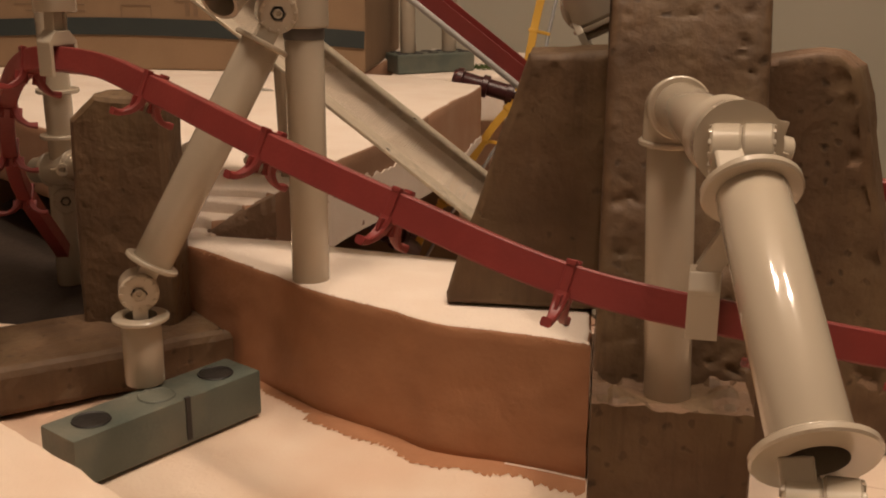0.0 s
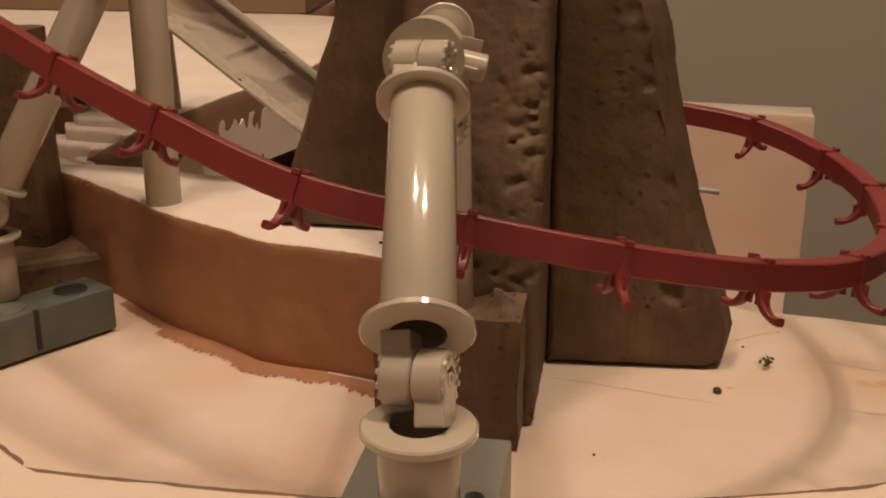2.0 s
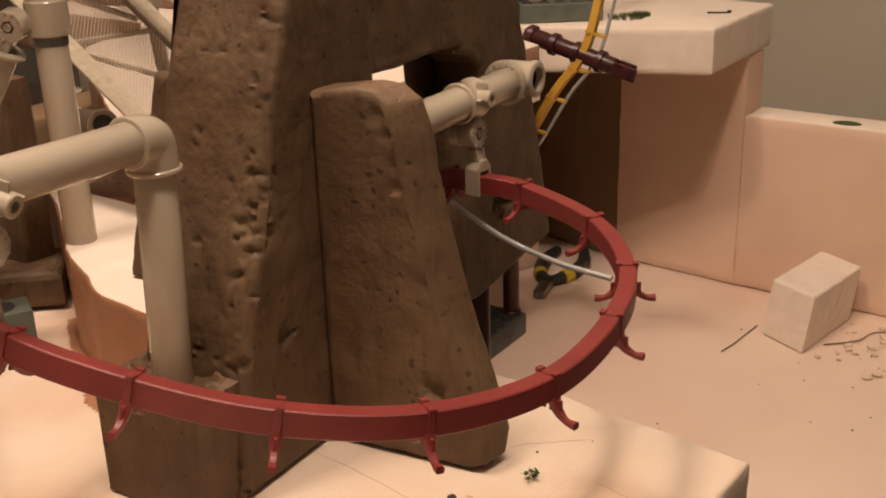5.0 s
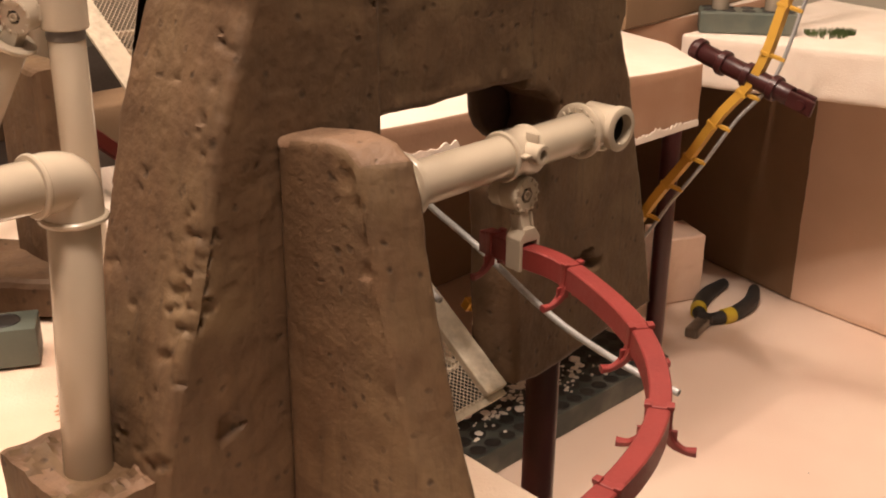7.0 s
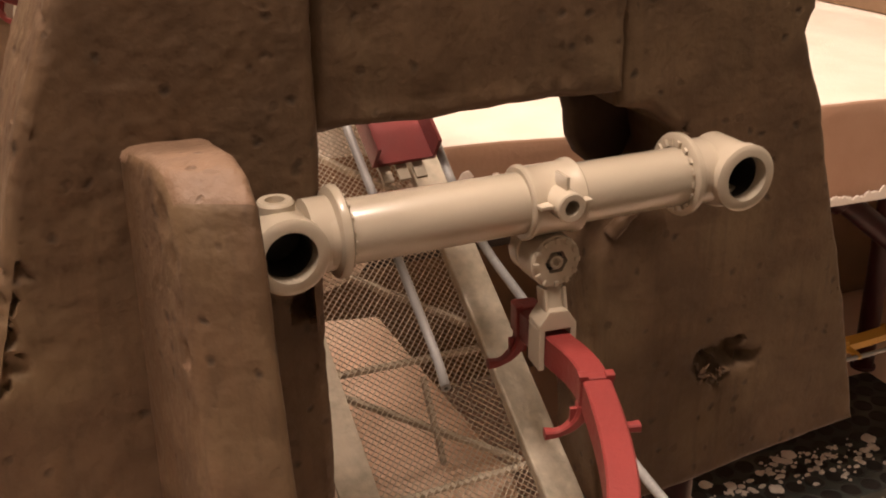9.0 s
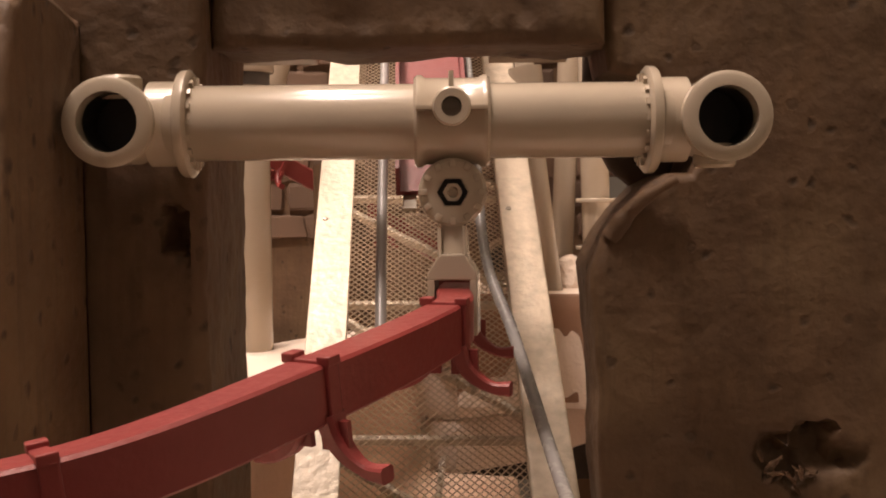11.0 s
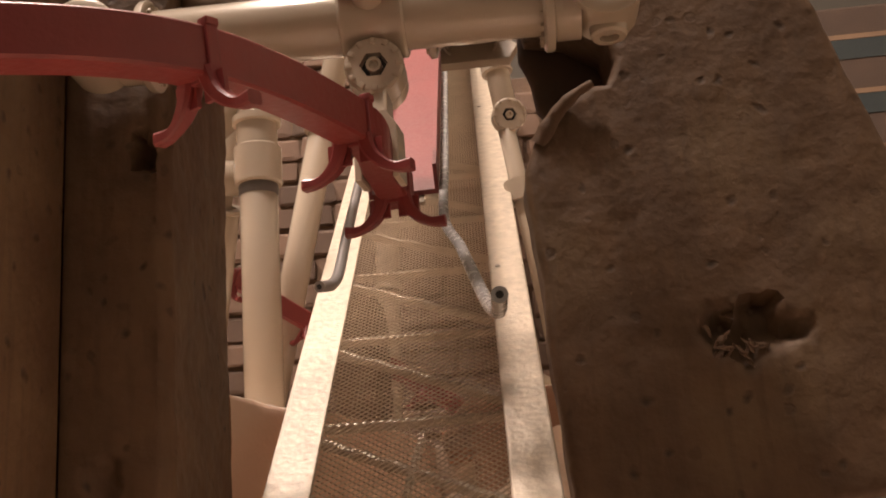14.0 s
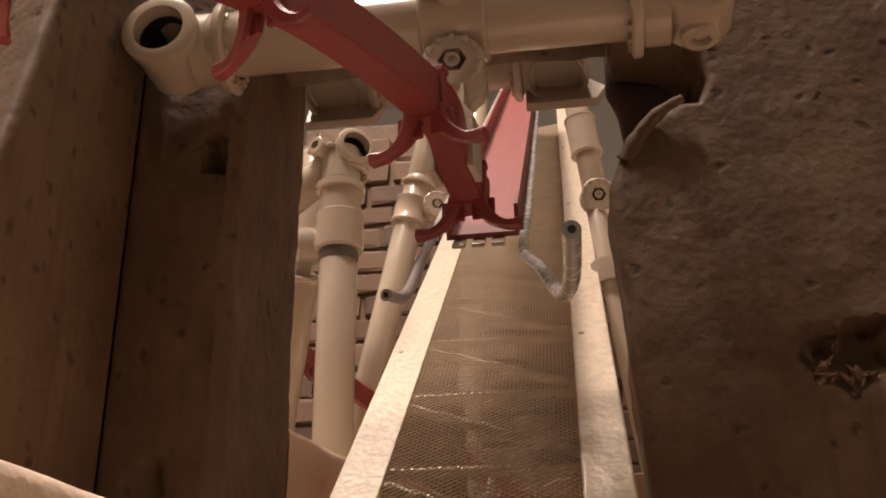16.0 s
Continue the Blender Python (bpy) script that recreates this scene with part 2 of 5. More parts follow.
def sweep(points, shape, m=None, flat=True, scale=None):
    """Carries a cross-section (side, up) along points. flat keeps its up to world z."""
    pts = [Vector(p) for p in points]
    bm = bmesh.new()
    rings = []
    side = None
    for i, p in enumerate(pts):
        t = (pts[min(i + 1, len(pts) - 1)] - pts[max(i - 1, 0)]).normalized()
        if flat:
            s = t.cross(Vector((0, 0, 1)))
            s = s.normalized() if s.length > 1e-4 else (side or Vector((1, 0, 0)))
        else:
            if side is None:
                g = Vector((0, 0, 1)) if abs(t.z) < 0.9 else Vector((1, 0, 0))
                s = t.cross(g).normalized()
            else:
                s = (side - t * side.dot(t)).normalized()
        side = s
        u = s.cross(t).normalized()
        k = scale[i] if scale else 1.0
        rings.append([bm.verts.new(p + s * (a * k) + u * (b * k)) for a, b in shape])
    n = len(shape)
    for a, b in zip(rings, rings[1:]):
        for i in range(n):
            bm.faces.new((a[i], a[(i + 1) % n], b[(i + 1) % n], b[i]))
    bm.faces.new(rings[0][::-1])
    bm.faces.new(rings[-1])
    if m is not None:
        bm.transform(m)
    return bm


def circle(r, seg=16):
    return [(r * math.cos(2 * math.pi * i / seg), r * math.sin(2 * math.pi * i / seg)) for i in range(seg)]


def curve_through(points, step=0.004):
    """A smooth line through the points, evenly divided."""
    p = [Vector(q) for q in points]
    p = [p[0] * 2 - p[1]] + p + [p[-1] * 2 - p[-2]]
    out = []
    for i in range(1, len(p) - 2):
        n = max(2, int((p[i + 1] - p[i]).length / step))
        for k in range(n):
            t = k / n
            a, b, c, d = p[i - 1], p[i], p[i + 1], p[i + 2]
            out.append(0.5 * ((2 * b) + (c - a) * t + (2 * a - 5 * b + 4 * c - d) * t * t + (3 * b - a - 3 * c + d) * t ** 3))
    out.append(p[-2])
    return out


def outline_resampled(poly, cell):
    out = []
    for a, b in zip(poly, poly[1:] + poly[:1]):
        n = max(1, int(math.hypot(b[0] - a[0], b[1] - a[1]) / cell))
        out += [(a[0] + (b[0] - a[0]) * k / n, a[1] + (b[1] - a[1]) * k / n) for k in range(n)]
    return out


XZ = Matrix(((1, 0, 0, 0), (0, 0, -1, 0), (0, 1, 0, 0), (0, 0, 0, 1)))     # u to x, v to z, depth to -y
YZ = Matrix(((0, 0, 1, 0), (1, 0, 0, 0), (0, 1, 0, 0), (0, 0, 0, 1)))      # u to y, v to z, depth to x


def foam(poly, d0, d1, m=None, cell=0.005, amp=0.0008, edge=0.002, pits=(), seed=0.0, grid=True, freq=90.0, chips=0.0):
    """A carved foam piece: an outline pushed from d0 to d1, its faces uneven, its edges worn, with dents (u, v, radius, depth) in the d1 face."""
    from mathutils.geometry import delaunay_2d_cdt
    ring = outline_resampled([tuple(p) for p in poly], cell)
    n = len(ring)
    area = sum(a[0] * b[1] - b[0] * a[1] for a, b in zip(ring, ring[1:] + ring[:1]))
    if area < 0:
        ring.reverse()
    normals = []
    for i in range(n):
        a, b = ring[i - 1], ring[(i + 1) % n]
        dx, dy = b[0] - a[0], b[1] - a[1]
        k = math.hypot(dx, dy) or 1
        normals.append((dy / k, -dx / k))
    bm = bmesh.new()

    def wobble(u, v, d):
        w = noise.noise(Vector((u * freq + seed, v * freq, d * freq))) + 0.5 * noise.noise(Vector((u * freq * 2.7, v * freq * 2.7 + seed, d * freq * 2.7)))
        if chips:
            c = noise.noise(Vector((u * 90 + seed * 3, v * 190, d * 190)))
            w -= max(0, c - 0.25) * chips
        return w * amp

    def loop(d, inset):
        out = []
        for (u, v), (a, b) in zip(ring, normals):
            k = wobble(u, v, d) - inset
            out.append(bm.verts.new((u + a * k, v + b * k, d)))
        return out

    depth = d1 - d0
    steps = max(1, int((abs(depth) - 2 * edge) / cell))
    sgn = 1 if depth > 0 else -1
    levels = [(d0, edge), (d0 + sgn * edge * 0.35, edge * 0.35)]
    levels += [(d0 + sgn * edge + (depth - 2 * sgn * edge) * k / steps, 0) for k in range(steps + 1)]
    levels += [(d1 - sgn * edge * 0.35, edge * 0.35), (d1, edge)]
    loops = [loop(d, i) for d, i in levels]
    for a, b in zip(loops, loops[1:]):
        for i in range(n):
            j = (i + 1) % n
            bm.faces.new((a[i], a[j], b[j], b[i]))
    for which, verts in ((0, loops[0]), (1, loops[-1])):
        d = d0 if which == 0 else d1
        if not grid or which == 0:
            bm.faces.new(verts if which else verts[::-1])
            continue
        flat = [Vector((v.co.x, v.co.y)) for v in verts]
        us = [p.x for p in flat]
        vs = [p.y for p in flat]
        pts = list(flat)
        rnd = random.Random(int(seed * 100) + 5)
        u = min(us) + cell * 0.7
        while u < max(us) - cell * 0.3:
            v = min(vs) + cell * 0.7
            while v < max(vs) - cell * 0.3:
                pts.append(Vector((u + rnd.uniform(-0.3, 0.3) * cell, v + rnd.uniform(-0.3, 0.3) * cell)))
                v += cell
            u += cell
        res = delaunay_2d_cdt(pts, [], [list(range(n))], 1, 1e-6)
        made = []
        for i, (p, orig) in enumerate(zip(res[0], res[3])):
            old = [o for o in orig if o < n]
            if old:
                made.append(verts[old[0]])
                continue
            k = wobble(p.x, p.y, d)
            for pu, pv, pr, pd in pits:
                q = math.hypot(p.x - pu, p.y - pv) / pr
                q *= 1 + 0.55 * noise.noise(Vector((p.x * 150, p.y * 150, seed))) + 0.25 * noise.noise(Vector((p.x * 420, p.y * 420, seed)))
                if q < 1:
                    k -= pd * (1 - q ** 3)
            made.append(bm.verts.new((p.x, p.y, d + sgn * k)))
        for f in res[2]:
            vv = list(dict.fromkeys(made[i] for i in f))
            if len(vv) > 2:
                try:
                    bm.faces.new(vv)
                except ValueError:
                    pass
    if m is not None:
        bm.transform(m)
    return bm


# ---- the room and the foam landscape ----
def slab_part(name, poly, z0, z1, mat, label, category, seed, top=None, cell=0.008, amp=0.0006, edge=0.002, bare=False):
    ob = part(name, foam(poly, z0, z1, None, cell, amp, edge, seed=seed, grid=False), mat, smooth=True, sharp=42)
    tagged(ob, label, category, kind="structure")
    if top:
        ob.data.materials.append(top)
        ob.data.materials.append(FOAM_PINK)
        for p in ob.data.polygons:
            if p.normal.z > 0.6:
                p.material_index = 1
            elif bare and p.normal.x > 0.25:
                p.material_index = 2
    return ob


def room():
    # only the east wall is in view; other walls and ceiling set the bounce
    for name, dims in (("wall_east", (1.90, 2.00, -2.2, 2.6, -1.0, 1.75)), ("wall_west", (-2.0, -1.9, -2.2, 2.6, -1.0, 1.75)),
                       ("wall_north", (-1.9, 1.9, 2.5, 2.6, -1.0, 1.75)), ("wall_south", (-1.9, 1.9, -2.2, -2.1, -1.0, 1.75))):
        tagged(part(name, box(*dims), WALL if name == "wall_east" else LOW_BOUNCE), "plain grey room wall, the unseen sides darkened against bounce light", "wall", kind="structure")
    tagged(part("floor", box(-1.9, 1.9, -2.1, 2.5, -1.1, -1.0), LOW_BOUNCE), "plain dim floor of the room", "floor", kind="structure")
    tagged(part("ceiling", box(-1.9, 1.9, -2.1, 2.5, 1.75, 1.85), CEIL), "pale unseen room ceiling added for bounce light", "ceiling", kind="structure")


room()

# lower board that carries everything
BOARD = [(-0.75, -0.165), (0.36, -0.18), (0.68, -0.20), (0.835, -0.226), (0.92, 0.5), (0.92, 1.0), (-0.75, 1.0)]
slab_part("ground", BOARD, -0.235, -0.200, BOARDTOP, "pale foam base board with pinkish stains", "base board", 3.1, cell=0.03)
# its support
tagged(part("table", box(-0.72, 0.80, -0.14, 0.95, -1.0, -0.236), CARD), "brown table block under the foam board", "table", kind="structure")

# stacked foam under the tower
P_EDGE = [(-0.30, -0.136), (-0.153, -0.1375), (-0.0885, -0.1405), (-0.0287, -0.1470), (-0.0205, -0.109), (-0.0160, -0.0715), (-0.0085, -0.045), (-0.002, 0.052), (0.034, 0.070), (0.036, 0.215), (0.0, 0.225), (0.0, 0.6), (-0.30, 0.6)]
for i, (za, zb) in enumerate(((-0.199, -0.145), (-0.145, -0.092), (-0.092, -0.040), (-0.040, 0.014), (0.014, 0.068))):
    rnd = random.Random(i)
    poly = [(x + (rnd.uniform(-0.003, 0.003) if i < 4 else 0), y + (rnd.uniform(-0.002, 0.003) if i < 4 else 0)) for x, y in P_EDGE]
    slab_part("foam_terrace", poly, za, zb - 0.0006, FOAM_STAIN, "pale foam sheet of the stacked terrace under the tower", "foam sheet", 4.0 + i, cell=0.006)
N_EDGE = [(-0.19, 0.28), (-0.2466, 0.1966), (-0.2727, 0.1590), (-0.2775, 0.1500), (-0.2784, 0.0870), (-0.2770, 0.0540),
          (-0.2680, -0.0090), (-0.2477, -0.0780), (-0.2343, -0.1004), (-0.2240, -0.1180), (-0.2235, -0.1300), (-0.60, -0.132), (-0.60, 0.28)]
slab_part("foam_front_sheet", N_EDGE, 0.0685, 0.107, FOAM, "cream foam sheet with a rough cut edge", "foam sheet", 9.3, cell=0.005, amp=0.0010)

def torn_rim():
    """A torn brownish edge along the cut of the front sheet."""
    bm = bmesh.new()
    rnd = random.Random(23)
    pts = curve_through([(x, y, 0) for x, y in N_EDGE[1:11]], 0.002)
    rows = []
    for i, p in enumerate(pts):
        a, b = pts[max(i - 1, 0)], pts[min(i + 1, len(pts) - 1)]
        t = (b - a).normalized()
        nrm = Vector((-t.y, t.x, 0))
        w = 0.0002 + max(0, 0.0009 * noise.noise(Vector((i * 0.21, 3, 0)))) + rnd.uniform(0, 0.0003)
        w = w if noise.noise(Vector((i * 0.05, 9, 0))) > -0.25 else 0.0002
        rows.append((bm.verts.new((p.x - nrm.x * 0.0006, p.y - nrm.y * 0.0006, 0.1064)), bm.verts.new((p.x + nrm.x * w, p.y + nrm.y * w, 0.1069))))
    for a, b in zip(rows, rows[1:]):
        bm.faces.new((a[0], b[0], b[1], a[1]))
    tagged(part("torn_rim", bm, PALEBROWN), "torn brown paper edge along the cut foam sheet", "paper edge", kind="structure")


torn_rim()

L_EDGE = [(-0.1297, 0.0780), (-0.1245, 0.0950), (-0.1209, 0.1095), (-0.1155, 0.1386), (-0.1019, 0.1612), (-0.0846, 0.1935), (-0.0570, 0.2289),
          (-0.0259, 0.2720), (0.000, 0.320), (0.020, 0.320), (-0.0060, 0.2700), (-0.0092, 0.2289), (-0.0156, 0.2032), (-0.0278, 0.1423), (-0.0424, 0.1171), (-0.0502, 0.0790)]
L_SMOOTH = [(p.x, p.y) for p in curve_through([(x, y, 0) for x, y in L_EDGE[:10]], 0.004)] + L_EDGE[10:]
slab_part("foam_ledge", L_SMOOTH, 0.0655, 0.123, LEDGE, "foam ledge with brown-painted side and bare white top", "ledge", 12.7, FOAM_WHITE, cell=0.003, amp=0.0009, edge=0.0022, bare=True)

def ledge_fringe():
    """Frayed brown fibres along the upper rim of the ledge."""
    bm = bmesh.new()
    rnd = random.Random(51)
    pts = curve_through([(x, y, 0) for x, y in L_EDGE[:8]], 0.0006)
    for i, p in enumerate(pts):
        a, b = pts[max(i - 1, 0)], pts[min(i + 1, len(pts) - 1)]
        t = (b - a).normalized()
        out = Vector((-t.y, t.x, 0))
        for _ in range(2):
            if noise.noise(Vector((i * 0.03, 4, 0))) + rnd.uniform(-0.5, 0.5) < -0.15:
                continue
            q = Vector((p.x, p.y, 0.1215 + rnd.uniform(-0.0012, 0.0010))) - out * 0.0006 + t * rnd.uniform(-0.0004, 0.0004)
            tip = q + out * rnd.uniform(0.0004, 0.0013) + t * rnd.uniform(-0.0008, 0.0008) + Vector((0, 0, rnd.uniform(-0.0004, 0.0013)))
            w = t * rnd.uniform(0.00012, 0.00028)
            v = [bm.verts.new(q - w), bm.verts.new(q + w), bm.verts.new(q + Vector((0, 0, 0.0003))), bm.verts.new(tip)]
            for k in ((0, 1, 3), (1, 2, 3), (2, 0, 3)):
                bm.faces.new([v[c] for c in k])
    tagged(part("ledge_fringe", bm, LEDGE), "frayed brown fibres along the ledge rim", "foam fringe", kind="stuff")


ledge_fringe()


def paint_smear():
    """Brown paint brushed from the ledge onto the terrace, ragged outwards."""
    bm = bmesh.new()
    rnd = random.Random(17)
    pts = curve_through([(x, y, 0) for x, y in L_EDGE[:7]], 0.0009)
    rows = []
    for i, p in enumerate(pts):
        a, b = pts[max(i - 1, 0)], pts[min(i + 1, len(pts) - 1)]
        t = (b - a).normalized()
        nrm = Vector((-t.y, t.x, 0))
        tooth = (i * 0.27 + 0.8 * noise.noise(Vector((i * 0.09, 8, 0)))) % 1.0
        w = 0.009 + 0.004 * noise.noise(Vector((i * 0.05, 0, 0))) + 0.0055 * tooth * (0.6 + 0.7 * noise.noise(Vector((i * 0.21, 5, 0)))) + rnd.uniform(-0.0007, 0.0007)
        w *= 1.0 if i < len(pts) * 0.75 else 0.5
        rows.append((bm.verts.new((p.x - nrm.x * 0.001, p.y - nrm.y * 0.001, 0.06790)), bm.verts.new((p.x + nrm.x * w - t.x * w * 0.35, p.y + nrm.y * w - t.y * w * 0.35, 0.06765))))
    for a, b in zip(rows, rows[1:]):
        bm.faces.new((a[0], b[0], b[1], a[1]))
    tagged(part("paint_smear", bm, LEDGE), "brown paint brushed onto the foam at the ledge foot", "paint smear", kind="structure")
    bead = [Vector((x - 0.0008, y, 0.0680)) for x, y in L_EDGE[:3]]
    tagged(part("glue_bead", sweep(curve_through(bead, 0.002), circle(0.0004, 8), flat=False), FOAM_WHITE, smooth=True), "thin white glue line along the ledge foot", "glue line", kind="structure")


paint_smear()

U_EDGE = [(0.0125, 0.2405), (0.108, 0.228), (0.200, 0.205), (0.283, 0.190), (0.445, 0.183), (0.492, 0.243), (0.510, 0.305), (0.82, 0.305), (0.82, 0.95), (0.45, 0.95), (0.40, 0.63), (0.346, 0.575), (0.246, 0.5425), (0.153, 0.427), (0.095, 0.350), (0.040, 0.303), (0.0215, 0.2870), (0.0205, 0.2520)]
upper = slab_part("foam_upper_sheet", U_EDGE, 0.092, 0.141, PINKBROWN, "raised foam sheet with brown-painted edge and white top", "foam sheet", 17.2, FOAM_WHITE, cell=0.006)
for v in upper.data.vertices:
    if v.co.z > 0.13:
        v.co.z += 0.0075 * math.exp(-((v.co.x - 0.285) / 0.08) ** 2)
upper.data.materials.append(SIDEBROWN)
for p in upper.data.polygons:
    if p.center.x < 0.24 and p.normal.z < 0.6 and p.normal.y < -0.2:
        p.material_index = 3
    if p.normal.x < -0.4 and p.center.x < 0.03 and p.center.y > 0.247:
        p.material_index = 1
# two thin white steps that break the corner of the raised sheet, painted where they meet its front
for k, (za, zb, poly) in enumerate(((0.1180, 0.1362, [(0.0122, 0.2411), (0.0050, 0.2540), (0.0098, 0.2600), (0.0122, 0.2750), (0.0150, 0.2915), (0.0300, 0.3000), (0.0500, 0.2600), (0.0300, 0.2440)]),
                                    (0.1120, 0.1296, [(0.0100, 0.2450), (0.0046, 0.2545), (-0.0030, 0.2690), (0.0030, 0.2745), (0.0045, 0.2850), (0.0075, 0.2985), (0.0250, 0.3080), (0.0500, 0.2700), (0.0300, 0.2500)]))):
    ob = slab_part("broken_step", poly, za, zb, FOAM_WHITE, "thin white foam step broken from the raised sheet's corner", "foam sheet", 71.0 + k, cell=0.0025, amp=0.0005, edge=0.0014)
    ob.data.materials.append(PINKBROWN)
    for p in ob.data.polygons:
        c = p.center
        if p.normal.z < 0.75 and (c.x - 0.0122) * 0.888 + (c.y - 0.2411) * 0.460 < 0.0022 and c.y < 0.269:
            p.material_index = 1


def painted_wedge():
    """The painted face of the broken corner, sloping down to a tip."""
    bm = bmesh.new()
    a, b = Vector((0.0125, 0.2402, 0)), Vector((-0.0045, 0.2705, 0))
    back = Vector((0.872, 0.489, 0))
    rows = []
    for i in range(25):
        f = i / 24
        p = a.lerp(b, f)
        top = 0.1405 - 0.0165 * f ** 1.15 + 0.0005 * noise.noise(Vector((f * 9, 3, 0)))
        row = []
        for z, d in ((0.1180, -0.0006), (0.1180 + (top - 0.1180) * 0.5, -0.0005), (top - 0.0008, -0.0003), (top, 0.0007), (top - 0.0004, 0.0040)):
            g = 0.0004 * noise.noise(Vector((f * 14, z * 300, 6)))
            row.append(bm.verts.new((p.x + back.x * (d + g), p.y + back.y * (d + g), z)))
        rows.append(row)
    for p, q in zip(rows, rows[1:]):
        for k in range(4):
            bm.faces.new((p[k], q[k], q[k + 1], p[k + 1]))
    tagged(part("painted_wedge", bm, PALEBROWN, smooth=True, sharp=50), "brown-painted broken corner face of the raised foam sheet", "foam sheet", kind="structure")


painted_wedge()
slab_part("foam_shelf", [(0.603, 0.299), (0.612, 0.25), (0.662, 0.092), (0.85, 0.083), (0.90, 0.299)], 0.0785, 0.127, FOAM_WHITE,
          "pinkish white foam block shelf beside the wall", "foam shelf", 21.4, cell=0.005, amp=0.0012, edge=0.003)
# bare layered steps along the open side of the raised sheet
for i, (za, zb, o) in enumerate(((0.055, 0.080, 0.034), (0.080, 0.104, 0.020), (0.104, 0.124, 0.008))):
    side = [(p.x - 0.63 * o + 0.004 * noise.noise(Vector((p.x * 30, i * 5, 0))), p.y + 0.77 * o + 0.004 * noise.noise(Vector((p.y * 30, i * 5, 3)))) for p in
            curve_through([(-0.004, 0.262, 0), (0.010, 0.278, 0), (0.040, 0.303, 0), (0.078, 0.334, 0)], 0.006)]
    slab_part("foam_step", side + [(0.09, 0.33), (0.05, 0.285), (0.012, 0.262)], za, zb - 0.0005, FOAM_WHITE, "bare white layered foam step beside the raised sheet", "foam sheet", 60.0 + i, cell=0.005, edge=0.003)
# added floor; its dark colour stands for the shade in the hollow
slab_part("pit_floor", [(0.003, 0.345), (0.25, 0.345), (0.42, 0.64), (0.42, 0.95), (-0.30, 0.95), (-0.30, 0.605), (0.003, 0.605)], 0.030, 0.0545, PITSHADE, "floor added to the hollow beside the raised sheet, its shade painted dark", "ground", 66.0, cell=0.02)
# painted runs of white along the lower rim of the raised sheet
def drips():
    bm = bmesh.new()
    pts = curve_through([(x, y, 0) for x, y in U_EDGE[:5]], 0.0012)
    rows = []
    for i, p in enumerate(pts):
        t = (pts[min(i + 1, len(pts) - 1)] - pts[max(i - 1, 0)]).normalized()
        nrm = Vector((t.y, -t.x, 0))
        wide = max(0, min(1, (0.24 - p.x) / 0.05)) * max(0, min(1, (p.x - 0.020) / 0.030))
        run = max(0.0, noise.noise(Vector((p.x * 140, 5, 0))) + 0.25) ** 1.4
        h = 0.0045 + 0.003 * noise.noise(Vector((p.x * 45, 2, 0))) + 0.0045 * abs(noise.noise(Vector((p.x * 190 + p.y * 90, 7, 0)))) - 0.003 * abs(noise.noise(Vector((p.x * 420, 3, 0))))
        h = max(0.0012, h * (1 - wide) + wide * (0.034 - 0.017 * run + 0.003 * noise.noise(Vector((p.x * 60, 4, 0)))))
        a = p + nrm * 0.0010
        g = 0.0006 * noise.noise(Vector((p.x * 200, 1, 4)))
        rows.append([bm.verts.new((a.x + nrm.x * g, a.y + nrm.y * g, 0.0912)), bm.verts.new((a.x, a.y, 0.0915 + h * 0.6)), bm.verts.new((a.x - nrm.x * 0.0003, a.y - nrm.y * 0.0003, 0.0915 + h)),
                     bm.verts.new((a.x - nrm.x * 0.0012, a.y - nrm.y * 0.0012, 0.0919 + h))])
    for a, b in zip(rows, rows[1:]):
        for k in range(3):
            bm.faces.new((a[k], b[k], b[k + 1], a[k + 1]))
    tagged(part("bare_foam_rim", bm, FOAM_WHITE, smooth=True), "unpainted ragged white rim along the raised foam sheet", "foam rim", kind="structure")


drips()


def cut_lines():
    """Knife lines and a glue stain on the terrace."""
    for i, ((ax, ay), (bx, by)) in enumerate((((-0.0728, -0.0950), (-0.0848, -0.1350)), ((-0.119, -0.0947), (-0.1254, -0.1321)), ((-0.1082, 0.0230), (-0.1237, -0.0549)), ((-0.0661, -0.0502), (-0.0424, -0.0821)))):
        bm = bmesh.new()
        n = 40
        d = Vector((bx - ax, by - ay, 0))
        s = Vector((-d.y, d.x, 0)).normalized()
        rows = []
        for k in range(n + 1):
            f = k / n
            w = 0.00022 + 0.00018 * noise.noise(Vector((k * 0.4, i * 7, 0)))
            p = Vector((ax, ay, 0.06755)) + d * f + s * 0.0012 * noise.noise(Vector((f * 5, i * 3, 1)))
            w = max(0.00005, w * min(1, 6 * f, 6 * (1 - f)))
            rows.append((bm.verts.new(p - s * w), bm.verts.new(p + s * w)))
        for a, b in zip(rows, rows[1:]):
            bm.faces.new((a[0], b[0], b[1], a[1]))
        tagged(part("cut_line", bm, SEAM), "fine knife line in the foam terrace", "cut line", kind="structure")
    for i, (x, y, r) in enumerate(((-0.0925, -0.1150, 0.0052), (-0.1075, -0.0560, 0.0016), (-0.0930, -0.1255, 0.0022))):
        bm = bmesh.new()
        c0 = bm.verts.new((x, y, 0.06765))
        ring = []
        for k in range(40):
            a = 2 * math.pi * k / 40
            q = r * (1 + 0.7 * noise.noise(Vector((math.cos(a) * 1.6, math.sin(a) * 1.6, i * 5))) + 0.25 * noise.noise(Vector((math.cos(a) * 6, math.sin(a) * 6, i))))
            ring.append(bm.verts.new((x + 0.6 * q * math.cos(a), y + q * math.sin(a), 0.06755)))
        for k in range(40):
            bm.faces.new((c0, ring[k], ring[(k + 1) % 40]))
